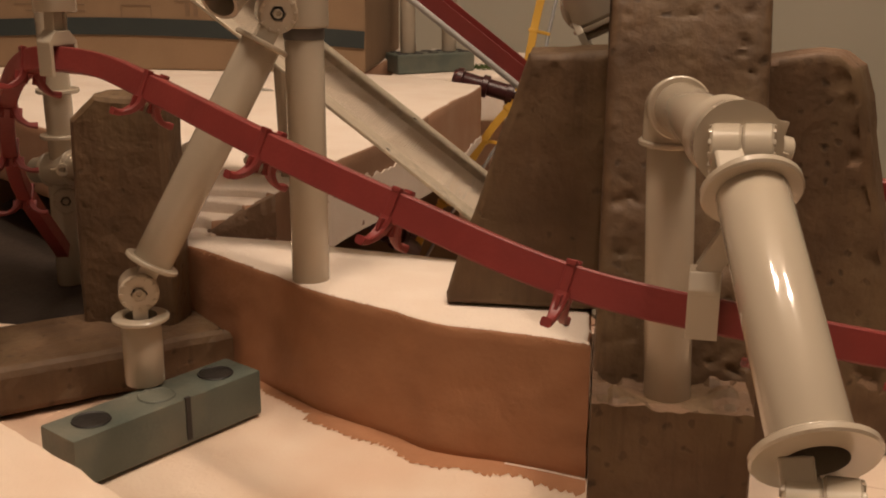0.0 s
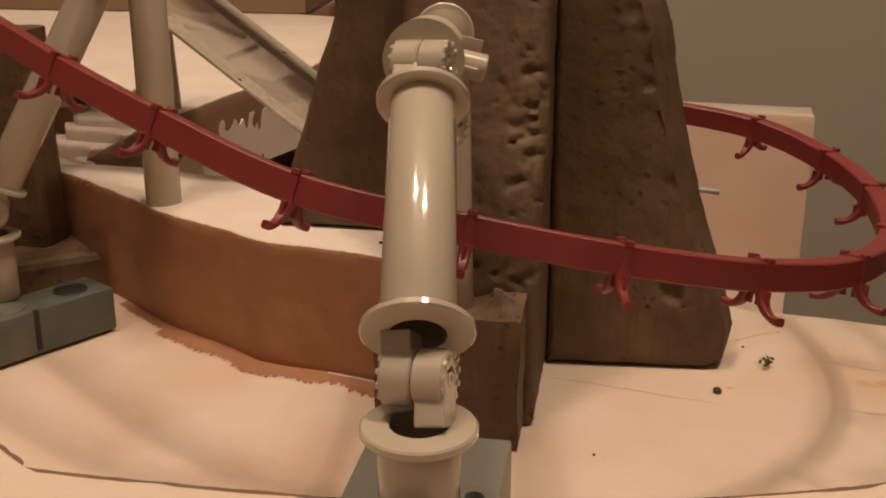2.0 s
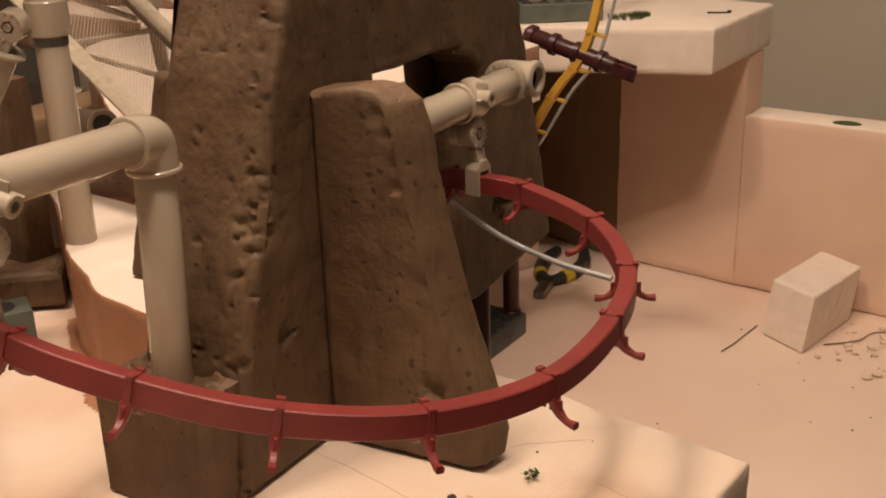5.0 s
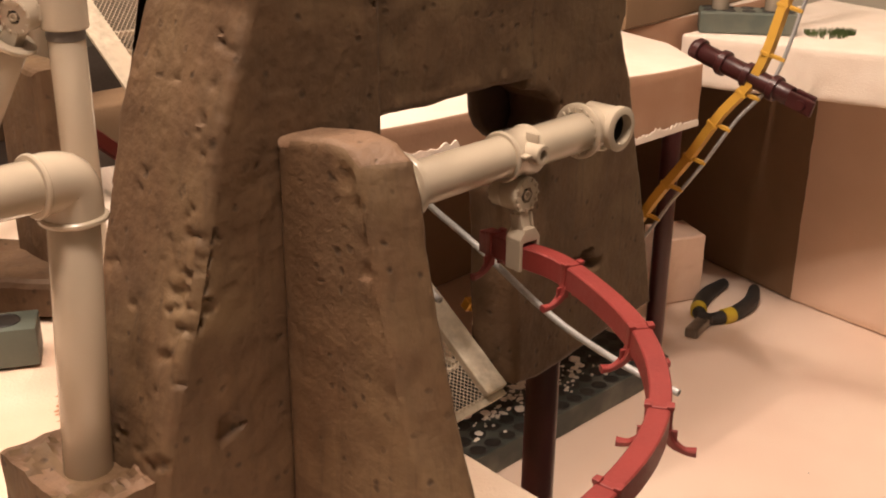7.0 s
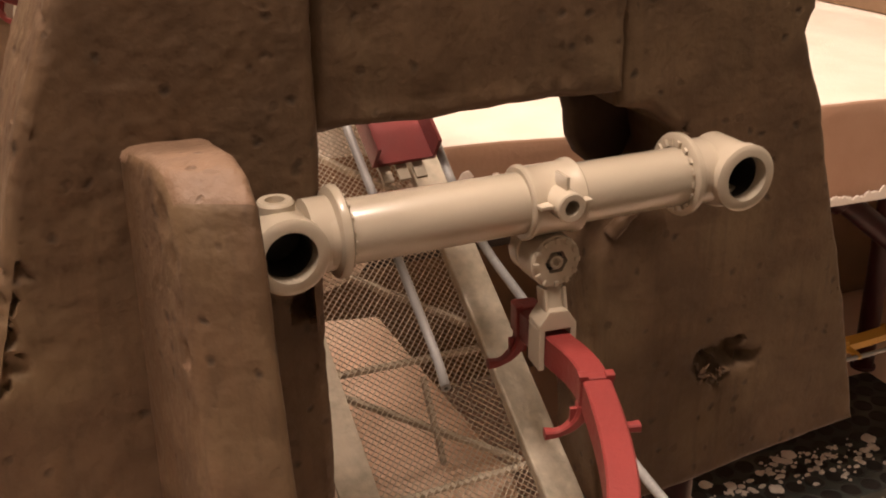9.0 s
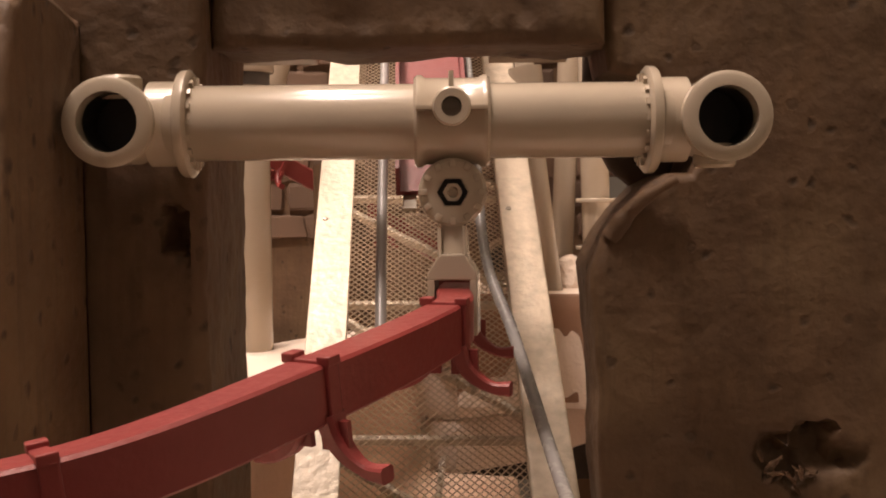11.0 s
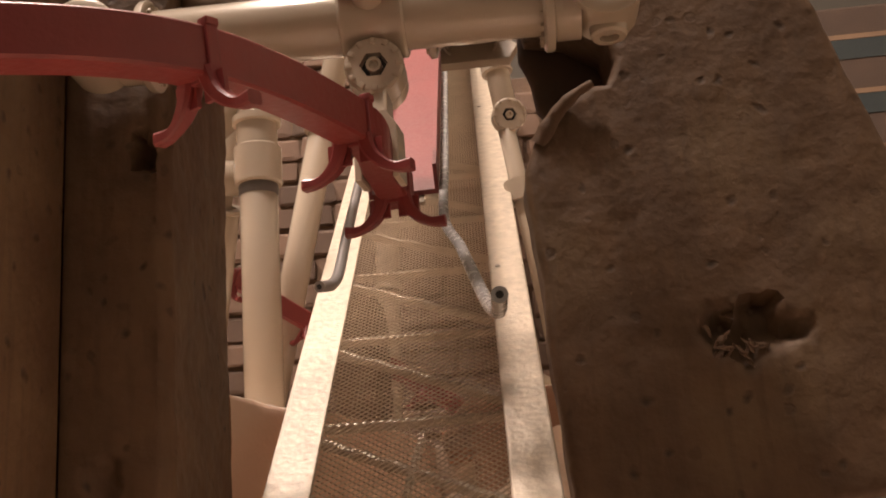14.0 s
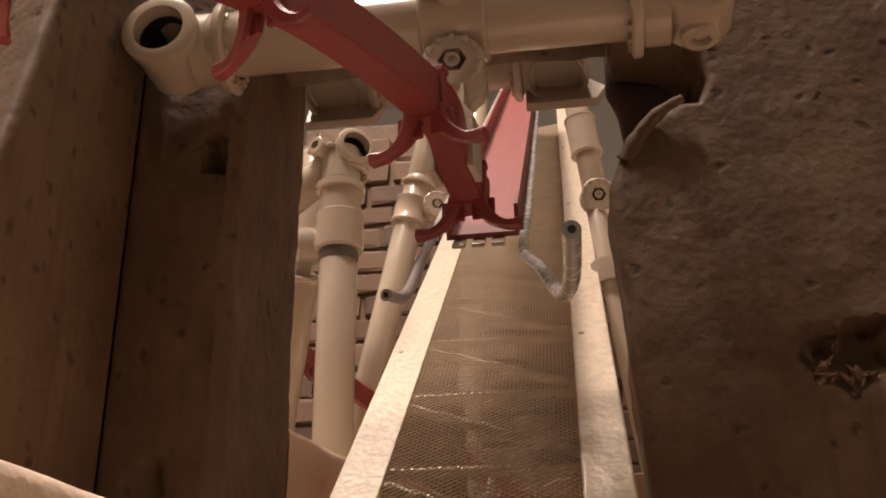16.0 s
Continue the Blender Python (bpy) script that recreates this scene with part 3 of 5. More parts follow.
        tagged(part("glue_stain", bm, STAIN), "small orange-brown glue stain on the foam", "stain", kind="structure")


cut_lines()

# the foam walls at the far side
def wall_piece(name, pts, z0, z1, mat, label, seed):
    return slab_part(name, pts, z0, z1, mat, label, "foam wall", seed, FOAM_WHITE if mat == FOAM_PINK else None, cell=0.010, amp=0.0008, edge=0.003)


wall_piece("foam_wall_low", [(0.755, -0.224), (0.784, 0.088), (0.834, 0.084), (0.805, -0.228)], -0.1995, 0.0105, FOAM_PINK, "low pinkish foam wall board", 31.0)
wall_piece("foam_wall_tall", [(0.784, 0.0885), (0.806, 0.248), (0.856, 0.245), (0.834, 0.0845)], -0.1995, 0.0780, FOAM_PINK, "tall pinkish foam wall board under the shelf", 33.0)
# brown panel whose colour also carries the shade of the shelf above
wall_piece("brown_wall_panel", [(0.8065, 0.2485), (0.852, 0.42), (0.875, 0.66), (0.915, 0.66), (0.90, 0.41), (0.856, 0.2455)], -0.1995, 0.0780, CARD, "brown wall panel under the shelf, shelf shade put into its colour", 35.0)

# added board; its brown stands for the darkness under the sheet
wall_piece("foam_wall_back", [(0.10, 0.560), (0.86, 0.560), (0.86, 0.610), (0.10, 0.610)], -0.1995, 0.0912, CARD, "brown board added under the raised sheet to stand for the dark hollow", 37.0)


# ---- the rock tower ----
def gouged(bm, where, depth, seed=0.0):
    """Tears ragged slots into a piece; where(co, normal) says how densely, 0 to 1."""
    bm.normal_update()
    moves = []
    for v in bm.verts:
        w = where(v.co, v.normal)
        if w <= 0:
            continue
        q = Vector((v.co.x * 120 + seed, v.co.y * 150, v.co.z * 270))
        broad = noise.noise(Vector((v.co.x * 40, v.co.y * 60 + seed, v.co.z * 75)))
        c = noise.noise(q) + 0.45 * noise.noise(q * 2.1) + 0.45 * broad - (0.62 - 0.58 * w)
        if c > 0:
            moves.append((v, v.normal * (-depth * min(1.0, c * 2.6) * (0.45 + 0.55 * w))))
    for v, d in moves:
        v.co += d
    return bm


def tower():
    t = thing("rock_tower", (-0.03, 0.05, 0.068), "brown painted foam rock tower with an arched opening", "rock tower")
    # left column
    poly = [(-0.155, 0.0685), (-0.150, 0.110), (-0.1435, 0.138), (-0.130, 0.180), (-0.1175, 0.230), (-0.104, 0.265), (-0.099, 0.300), (-0.0488, 0.300),
            (-0.0488, 0.232), (-0.0485, 0.2175), (-0.0490, 0.185), (-0.0492, 0.156), (-0.0490, 0.113), (-0.0485, 0.0685)]
    m = XZ @ Matrix.Translation((0, 0, 0))
    def worn_side(co, nrm):
        """The side towards the sheets is torn, most along its front edge."""
        if nrm.x > -0.35 or nrm.z < -0.8:
            return 0.0
        edge = math.exp(-((co.y - 0.0265) / 0.0085) ** 2)
        belt = 0.30 + 0.70 * math.exp(-((co.z - 0.160) / 0.040) ** 2)
        return min(1.0, 0.34 + 0.66 * edge * belt)

    column = foam(poly, -0.0765, -0.0205, m, 0.0013, 0.0005, 0.003, pits=((-0.0545, 0.176, 0.005, 0.009), (-0.066, 0.095, 0.005, 0.003), (-0.12, 0.13, 0.006, 0.003), (-0.1240, 0.2065, 0.0032, 0.0022), (-0.1222, 0.1995, 0.0030, 0.0020), (-0.1260, 0.1920, 0.0045, 0.0030),
                              (-0.1282, 0.1840, 0.0050, 0.0032), (-0.1265, 0.1755, 0.0042, 0.0026), (-0.1300, 0.1700, 0.0030, 0.0020), (-0.1165, 0.2300, 0.0030, 0.0018)), seed=1.0, chips=1.2)
    part("left_column", gouged(column, worn_side, 0.0020, 3.0), ROCK, t, smooth=True, sharp=50)
    # lintel
    poly = [(-0.0484, 0.2188), (-0.0412, 0.2185), (-0.030, 0.2188), (-0.0188, 0.2176), (0.0020, 0.2190), (0.0122, 0.2196), (0.0208, 0.2196), (0.0300, 0.2190), (0.0436, 0.2190),
            (0.0436, 0.300), (-0.0484, 0.300)]
    part("lintel", foam(poly, -0.058, -0.0285, m, 0.0035, 0.0010, 0.0025, seed=2.0, chips=1.2), ROCK, t, smooth=True, sharp=55)
    # right column
    poly = [(0.0440, 0.300), (0.0440, 0.219), (0.0450, 0.2135), (0.0560, 0.2110), (0.0655, 0.2040), (0.0675, 0.1950), (0.0648, 0.1885), (0.0595, 0.1885), (0.0540, 0.1855), (0.0482, 0.1800), (0.0438, 0.1735), (0.0405, 0.166), (0.0415, 0.150), (0.0430, 0.136),
            (0.0425, 0.122), (0.0435, 0.110), (0.0445, 0.092), (0.0455, 0.0745), (0.0600, 0.0722), (0.0820, 0.0735), (0.1140, 0.0775), (0.1560, 0.0808),
            (0.1520, 0.098), (0.1425, 0.1350), (0.1285, 0.179), (0.1215, 0.205), (0.1115, 0.229), (0.1145, 0.236), (0.1130, 0.265), (0.111, 0.300)]
    part("right_column", foam(poly, -0.062, -0.0333, m, 0.0022, 0.0005, 0.0022,
                              pits=((0.086, 0.1185, 0.006, 0.004), (0.093, 0.1225, 0.0065, 0.006), (0.099, 0.119, 0.005, 0.004), (0.1030, 0.1188, 0.0034, 0.0045), (0.0965, 0.1262, 0.0026, 0.0050), (0.0850, 0.1232, 0.0026, 0.0040), (0.0905, 0.1128, 0.0022, 0.0030), (0.0838, 0.1142, 0.0018, 0.0024), (0.0962, 0.1130, 0.0016, 0.0020), (0.054, 0.200, 0.010, 0.006), (0.062, 0.203, 0.006, 0.004)),
                              seed=3.0, chips=1.3), ROCK, t, smooth=True, sharp=55)
    # buttresses
    poly = [(0.0198, 0.0685), (0.0198, 0.2245), (-0.004, 0.2275), (-0.0140, 0.2265), (-0.0215, 0.2215), (-0.0255, 0.210), (-0.0298, 0.185), (-0.0367, 0.157),
            (-0.0445, 0.130), (-0.0528, 0.106), (-0.0590, 0.084), (-0.0570, 0.072), (-0.0500, 0.0685)]
    b = foam(poly, -0.0750, -0.0975, YZ, 0.0022, 0.00045, 0.003, pits=((-0.035, 0.103, 0.006, 0.004), (-0.0150, 0.2165, 0.0044, 0.0014), (-0.0190, 0.2100, 0.0030, 0.0018), (-0.0235, 0.1965, 0.0042, 0.0014),
                                                                     (-0.0225, 0.1885, 0.0036, 0.0018), (-0.0300, 0.1720, 0.0050, 0.0012), (-0.0345, 0.1480, 0.0036, 0.0012)), seed=4.0, chips=1.5)
    for v in b.verts:
        up = (v.co.z - 0.0685) / 0.158
        front = max(0.0, min(1.0, (-0.075 - v.co.x) / 0.0225))
        tip = max(0.0, min(1.0, (0.0262 - v.co.y) / (0.0477 + 0.0375 * (1 - up)))) * front
        v.co.x += 0.0062 * tip
        v.co.y += (0.0045 + 0.004 * up) * tip
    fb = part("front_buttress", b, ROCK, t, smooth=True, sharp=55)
    # faces turned upwards take the paler brown
    fb.data.materials.append(PALEBROWN)
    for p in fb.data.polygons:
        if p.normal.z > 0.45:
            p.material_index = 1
    # filler rock behind the notch, the shade of the recess in its colour
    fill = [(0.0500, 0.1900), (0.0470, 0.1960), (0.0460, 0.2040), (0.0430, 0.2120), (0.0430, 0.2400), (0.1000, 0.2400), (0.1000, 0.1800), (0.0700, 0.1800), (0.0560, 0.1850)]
    part("inner_rock", foam(fill, -0.0690, -0.0625, m, 0.004, 0.0008, 0.002, seed=8.0, chips=1.0), NOTCH_SHADE, t, smooth=True, sharp=55)
    # the torn nose at the notch
    nose = curve_through([(0.0455, 0.0350, 0.1735), (0.0500, 0.0325, 0.1800), (0.0550, 0.0305, 0.1842), (0.0605, 0.0300, 0.1872)], 0.001)
    n = len(nose)
    bm = sweep(nose, circle(0.0030, 9), flat=False, scale=[0.9 - 0.55 * i / (n - 1) + 0.16 * noise.noise(Vector((i * 0.35, 2, 0))) for i in range(n)])
    part("torn_nose", bm, ROCK, t, smooth=True, sharp=40)
    # torn shreds round the crater of the right column
    rnd = random.Random(14)
    for i in range(17):
        a = radians(165 + 175 * i / 16 + rnd.uniform(-14, 14))
        d = rnd.uniform(0.0025, 0.0085)
        x, z = 0.0885 + 1.15 * d * math.cos(a), 0.1178 + 0.85 * d * math.sin(a)
        r = rnd.uniform(0.0005, 0.0012)
        turn = pose(0, 0, 0, 0, math.degrees(-a) + rnd.uniform(-50, 50), 0)
        bm = bmesh.new()
        bmesh.ops.create_icosphere(bm, subdivisions=2, radius=1)
        for v in bm.verts:
            q = v.co.copy()
            k = r * (1 + 0.9 * noise.noise(q * 1.6 + Vector((i * 4, 0, 0))) + 0.4 * noise.noise(q * 4.0 + Vector((0, i * 3, 0))))
            v.co = turn @ Vector((q.x * k * 1.9, q.y * k * 0.7, q.z * k * 0.6)) + Vector((x, 0.0338 + rnd.uniform(0, 0.0004), z))
        part("torn_shred", bm, PALEBROWN if i % 3 else ROCK, t, smooth=True)
    poly = [(0.0740, 0.1235), (0.0740, 0.2265), (0.1060, 0.2245), (0.1375, 0.1280), (0.1370, 0.1235)]
    part("rear_buttress", foam(poly, -0.066, -0.0955, YZ, 0.0035, 0.0006, 0.003, seed=5.0, chips=1.3), ROCK, t, smooth=True, sharp=55)
    # block at the foot, broken on top
    bm = bmesh.new()
    nx, ny = 40, 30
    x0, x1, y0, y1 = -0.1745, -0.1010, 0.0245, 0.0770
    grid = [[None] * (ny + 1) for _ in range(nx + 1)]
    for i in range(nx + 1):
        for j in range(ny + 1):
            x, y = x0 + (x1 - x0) * i / nx, y0 + (y1 - y0) * j / ny
            c = noise.cell(Vector((x * 70, y * 70, 4)))
            z = 0.1200 + 0.0018 * (c - 0.5) + 0.0022 * noise.noise(Vector((x * 110, y * 110, 1)))
            z += 0.0016 * (noise.cell(Vector((x * 260, y * 240, 2))) - 0.5) + 0.0014 * noise.noise(Vector((x * 340, y * 340, 5)))
            if x < -0.150 and y < 0.058:
                z -= 0.004 * (-0.150 - x) / 0.0245 + (0.004 if noise.cell(Vector((x * 60, y * 60, 9))) > 0.5 else 0)
            rimmed = 0.2 + 0.8 * min(1.0, min(i, nx - i, j, ny - j) / 4)
            z = 0.1192 + (z - 0.1192) * rimmed
            near = max(0.0, min(1.0, (math.hypot(x + 0.157, y - 0.0512) - 0.0105) / 0.008))
            grid[i][j] = bm.verts.new((x, y, 0.1165 + (z - 0.1165) * near))
    for i in range(nx):
        for j in range(ny):
            bm.faces.new((grid[i][j], grid[i + 1][j], grid[i + 1][j + 1], grid[i][j + 1]))
    rim = [grid[i][0] for i in range(nx + 1)] + [grid[nx][j] for j in range(1, ny + 1)] + [grid[i][ny] for i in range(nx - 1, -1, -1)] + [grid[0][j] for j in range(ny - 1, 0, -1)]
    prev = rim
    for k in range(1, 11):
        z = 0.1205 + (0.0685 - 0.1205) * k / 10
        row = []
        for v in rim:
            g = 0.0009 * noise.noise(Vector((v.co.x * 90, v.co.y * 90, z * 90)))
            row.append(bm.verts.new((v.co.x + g, v.co.y + g, min(z, v.co.z - 0.002 * k))) if k < 10 else bm.verts.new((v.co.x, v.co.y, z)))
        for i in range(len(rim)):
            j = (i + 1) % len(rim)
            bm.faces.new((prev[i], prev[j], row[j], row[i]))
        prev = row
    ob = part("foot_block", bm, ROCK, t, smooth=True, sharp=30)
    # patches of the upward faces take the paler brown
    ob.data.materials.append(PALEBROWN)
    for p in ob.data.polygons:
        if p.normal.z > 0.80 and noise.noise(p.center * 60) > -0.1:
            p.material_index = 1
    return t


tower()


# ---- pipe kit ----
R = 0.0081


def pipe(p0, p1, r=R, hollow=True, seg=28):
    m, n = axis(p0, p1)
    ri = r * 0.78
    if hollow:
        return lathe([(ri, 0.0), (r - 0.0004, 0.0), (r, 0.0006), (r, n - 0.0006), (r - 0.0004, n), (ri, n)], seg, True, m)
    return lathe([(0, 0), (r, 0), (r, n), (0, n)], seg, False, m)


def collar(p, d, r0=R, r1=0.0125, h=0.0022, seg=32):
    """A flange round a pipe at p, facing d."""
    m, _ = axis(p, Vector(p) + Vector(d))
    return lathe([(r0 * 0.8, -h / 2), (r1 - 0.0005, -h / 2), (r1, -h / 2 + 0.0005), (r1, h / 2 - 0.0005), (r1 - 0.0005, h / 2), (r0 * 0.8, h / 2)], seg, True, m)


def sleeve(p0, p1, r=0.0093, rim=0.0006):
    m, n = axis(p0, p1)
    return lathe([(R * 0.9, 0), (r, 0), (r + rim, 0.0006), (r + rim, 0.0016), (r, 0.0024), (r, n - 0.0024), (r + rim, n - 0.0016), (r + rim, n - 0.0006), (r, n), (R * 0.9, n)], 32, True, m)


def nozzle(p, d, r=0.0040, n=0.0075):
    """A small open spout with three ribs."""
    m, _ = axis(p, Vector(p) + Vector(d))
    b = [lathe([(r * 0.52, 0.0), (r, 0.0), (r, n - 0.0004), (r - 0.0004, n), (r * 0.52, n)], 20, True, m)]
    for k in range(3):
        b.append(box(r - 0.0006, r + 0.0034, -0.0005, 0.0005, -0.001, n - 0.0025, 0.0002, m @ pose(0, 0, 0, 0, 0, 90 * k)))
    b.append(lathe([(0, 0.002), (r * 0.55, 0.002)], 16, False, m))
    return joined(*b)


def hub(p, d, r=0.0072, h=0.0085):
    """A hinge disc with a toothed rim and a hex recess round a small pin, facing d."""
    m, _ = axis(p, Vector(p) + Vector(d))
    b = [lathe([(0, -h / 2), (r - 0.0006, -h / 2), (r, -h / 2 + 0.0006), (r, h / 2 - 0.0006), (r - 0.0007, h / 2), (0.0045, h / 2)], 30, False, m)]
    hexa = bmesh.new()
    top = [hexa.verts.new((0.0045 * math.cos(a), 0.0045 * math.sin(a), h / 2)) for a in [2 * math.pi * i / 30 for i in range(30)]]
    inner = [hexa.verts.new((0.0034 * math.cos(a), 0.0034 * math.sin(a), h / 2)) for a in [2 * math.pi * i / 6 for i in range(6)]]
    low = [hexa.verts.new((v.co.x, v.co.y, h / 2 - 0.002)) for v in inner]
    for i in range(30):
        k, k2 = (i + 2) // 5 % 6, (i + 3) // 5 % 6
        q = [top[i], top[(i + 1) % 30], inner[k2], inner[k]]
        q = list(dict.fromkeys(q))
        hexa.faces.new(q)
    for i in range(6):
        hexa.faces.new((inner[i], inner[(i + 1) % 6], low[(i + 1) % 6], low[i]))
    hexa.faces.new(low)
    hexa.transform(m)
    b.append(hexa)
    b.append(lathe([(0.0019, h / 2 - 0.0022), (0.0019, h / 2 + 0.0002), (0.0012, h / 2 + 0.0002), (0.0009, h / 2 - 0.0006), (0, h / 2 - 0.0006)], 14, False, m))
    for i in range(12):
        a = 2 * math.pi * i / 12
        b.append(box(r - 0.0019, r - 0.0003, -0.0007, 0.0007, h / 2 - 0.0012, h / 2 + 0.0005, 0.0003, m @ pose(0, 0, 0, 0, 0, math.degrees(a))))
    return joined(*b)


def dial(p, d):
    """The hex well of a hinge disc, its shade laid in as a dark disc."""
    m, _ = axis(p, Vector(p) + Vector(d))
    return lathe([(0.0021, 0.00235), (0.0032, 0.00235)], 6, False, m)


def rail_clamp(top, at, t, width=0.0105, tall=0.0125, length=0.008):
    """An arm from a hinge down to a saddle that grips a rail at 'at', whose way is t."""
    top, at = Vector(top), Vector(at)
    z = Vector((0, 0, 1))
    t = Vector(t)
    t = (t - z * t.dot(z)).normalized()
    s = t.cross(z)
    m = Matrix(((s.x, t.x, 0, at.x), (s.y, t.y, 0, at.y), (s.z, t.z, 1, at.z), (0, 0, 0, 1)))
    b = []
    w, k = width / 2, length / 2
    b.append(box(-w, -w + 0.0016, -k, k, -0.0055, 0.0062, 0.0003, m))
    b.append(box(w - 0.0016, w, -k, k, -0.0055, 0.0062, 0.0003, m))
    outline = [(-w, 0.0060), (w, 0.0060), (w, 0.0075), (w * 0.5, 0.0115), (-w * 0.5, 0.0115), (-w, 0.0075)]
    b.append(rounded(outline, -k, k, m @ Matrix(((1, 0, 0, 0), (0, 0, 1, 0), (0, 1, 0, 0), (0, 0, 0, 1))), 0.0004))
    foot = at + z * 0.0105
    mm, n = axis(foot, top, t)
    b.append(box(-0.0022, 0.0022, -0.0018, 0.0018, 0, n, 0.0004, mm))
    b.append(box(-0.0031, -0.0022, -0.0030, 0.0030, 0, n - 0.003, 0.0003, mm))
    b.append(box(0.0022, 0.0031, -0.0030, 0.0030, 0, n - 0.003, 0.0003, mm))
    return joined(*b)


def elbow_open(c, to_pipe, mouth, r=0.0088, reach=0.0125):
    """A corner fitting: a socket on the pipe's side and an open mouth at right angles to it."""
    c, a, o = Vector(c), Vector(to_pipe).normalized(), Vector(mouth).normalized()
    m, _ = axis(c - o * 0.0075, c + o)
    ri = 0.0063
    b = [lathe([(0, 0), (r * 0.8, 0.0), (r, 0.002), (r, 0.0155), (r + 0.0006, 0.016), (r + 0.0006, 0.0185), (r - 0.0004, 0.0192), (ri, 0.0192), (ri, 0.004), (0, 0.004)], 36, False, m)]
    m2, _ = axis(c, c + a)
    b.append(lathe([(0.004, min(0.0064, reach - 0.001)), (r + 0.0004, min(0.0066, reach - 0.0006)), (r + 0.0004, reach), (r + 0.0024, reach + 0.0006), (r + 0.0028, reach + 0.0012), (r + 0.0028, reach + 0.0026), (r + 0.002, reach + 0.0032), (R, reach + 0.0032)], 36, False, m2))
    for i in range(18):
        b.append(box(R - 0.0002, r + 0.0012, -0.0007, 0.0007, reach + 0.0028, reach + 0.0040, 0.0, m2 @ pose(0, 0, 0, 0, 0, 20 * i)))
    up = o.cross(a)
    m3, _ = axis(c + up * r * 0.6, c + up * 2 * r)
    b.append(lathe([(0, 0.0), (0.0046, 0.0), (0.0046, 0.0045), (0.0040, 0.0052), (0.0024, 0.0052), (0.0024, 0.002), (0, 0.002)], 20, False, m3))
    return joined(*b)


# dark liner that paints the shade inside an open pipe mouth
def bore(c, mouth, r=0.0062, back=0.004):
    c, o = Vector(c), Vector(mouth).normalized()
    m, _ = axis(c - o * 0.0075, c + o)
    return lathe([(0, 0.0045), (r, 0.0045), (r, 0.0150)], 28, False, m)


# crossbar under the arch
def crossbar():
    t = thing("crossbar_support", (0, 0.008, 0.2), "grey-beige plastic crossbar with open corner joints under the arch", "pipe support")
    y = 0.008
    part("tube", pipe((-0.0535, y, 0.2), (0.0535, y, 0.2)), PLASTIC, t, smooth=True)
    for sx in (-1, 1):
        c = (0.064 * sx, y + 0.0015, 0.2)
        j = part("corner_joint", elbow_open(c, (-sx, 0, 0), (0, -1, 0)), PLASTIC, t, smooth=True)
        part("bore", bore(c, (0, -1, 0)), HOLE_SHADE, j)
    part("sleeve", sleeve((-0.0010, y, 0.2), (0.0150, y, 0.2)), PLASTIC, t, smooth=True)
    part("spout", nozzle((0.0068, y - 0.0070, 0.2022), (0, -1, 0)), PLASTIC, t, smooth=True)
    h = part("hinge_disc", hub((0.0070, 0.0050, 0.1848), (0, -1, 0)), PLASTIC, t, smooth=True)
    part("hex_well", dial((0.0070, 0.0050, 0.1848), (0, -1, 0)), HOLE_SHADE, h)
    part("hinge_disc", hub((0.0070, 0.0120, 0.1848), (0, 1, 0), 0.0070, 0.0055), PLASTIC, t, smooth=True)
    part("rail_clamp", rail_clamp((0.0070, 0.0040, 0.1800), (0.0071, 0.0020, 0.1605), (0.12, 0.99, 0)), PLASTIC, t)
    # the same behind the arch
    r = thing("rear_crossbar", (0, 0.085, 0.232), "grey-beige plastic crossbar behind the arch", "pipe support")
    part("tube", pipe((-0.0310, 0.0850, 0.2395), (0.0190, 0.0850, 0.2395)), PLASTIC, r, smooth=True)
    for x, sx in ((-0.0415, 1), (0.0290, -1)):
        c, mouth = (x, 0.0850, 0.2395), (0, 0.42, 0.91)
        j = part("corner_joint", elbow_open(c, (sx, 0, 0), mouth, 0.0098, 0.0105), PLASTIC, r, smooth=True)
        part("rim", joined(*[lathe([(0.0090, 0), (r, 0.0003), (r, 0.0017), (0.0090, 0.0020)], 28, False, axis(Vector(c) - Vector(mouth) * k, Vector(c))[0]) for k, r in ((0.0125, 0.0085), (0.0090, 0.0104))]), PLASTIC, j, smooth=True)
        g = part("lug", rounded([(-0.013, -0.006), (0.009, -0.006), (0.012, 0.001), (0.004, 0.010), (-0.006, 0.010), (-0.013, 0.002)], -0.0015, 0.0015, pose(x + 0.003, 0.0870, 0.2270, 62, 0, 0), 0.0004), PLASTIC, r)
        part("lug_hole", lathe([(0, 0.0018), (0.0022, 0.0018)], 14, False, pose(x + 0.003, 0.0870, 0.2245, 62, 0, 0)), HOLE_SHADE, g)


crossbar()


def knuckle(name, p, d, parent, mat=None):
    h = part(name, hub(p, d, 0.0080, 0.0100), mat or PLASTIC, parent, smooth=True)
    q = Vector(p) + Vector(d).normalized() * 0.0008
    part("hex_well", dial(q, d), HOLE_SHADE, h)
    return h


def base_block(c, along, length, wide, tall, mat, parent, holes=3, r=0.0072):
    """A block with round sockets and a slit, its top at c."""
    a = Vector(along).normalized()
    s = Vector((-a.y, a.x, 0))
    m = Matrix(((a.x, s.x, 0, c[0]), (a.y, s.y, 0, c[1]), (0, 0, 1, c[2]), (0, 0, 0, 1)))
    b = box(-length / 2, length / 2, -wide / 2, wide / 2, -tall, 0, 0.0012, m)
    ob = part("base_block", b, mat, parent, smooth=True)
    for i in range(holes):
        x = (i - (holes - 1) / 2) * length / holes
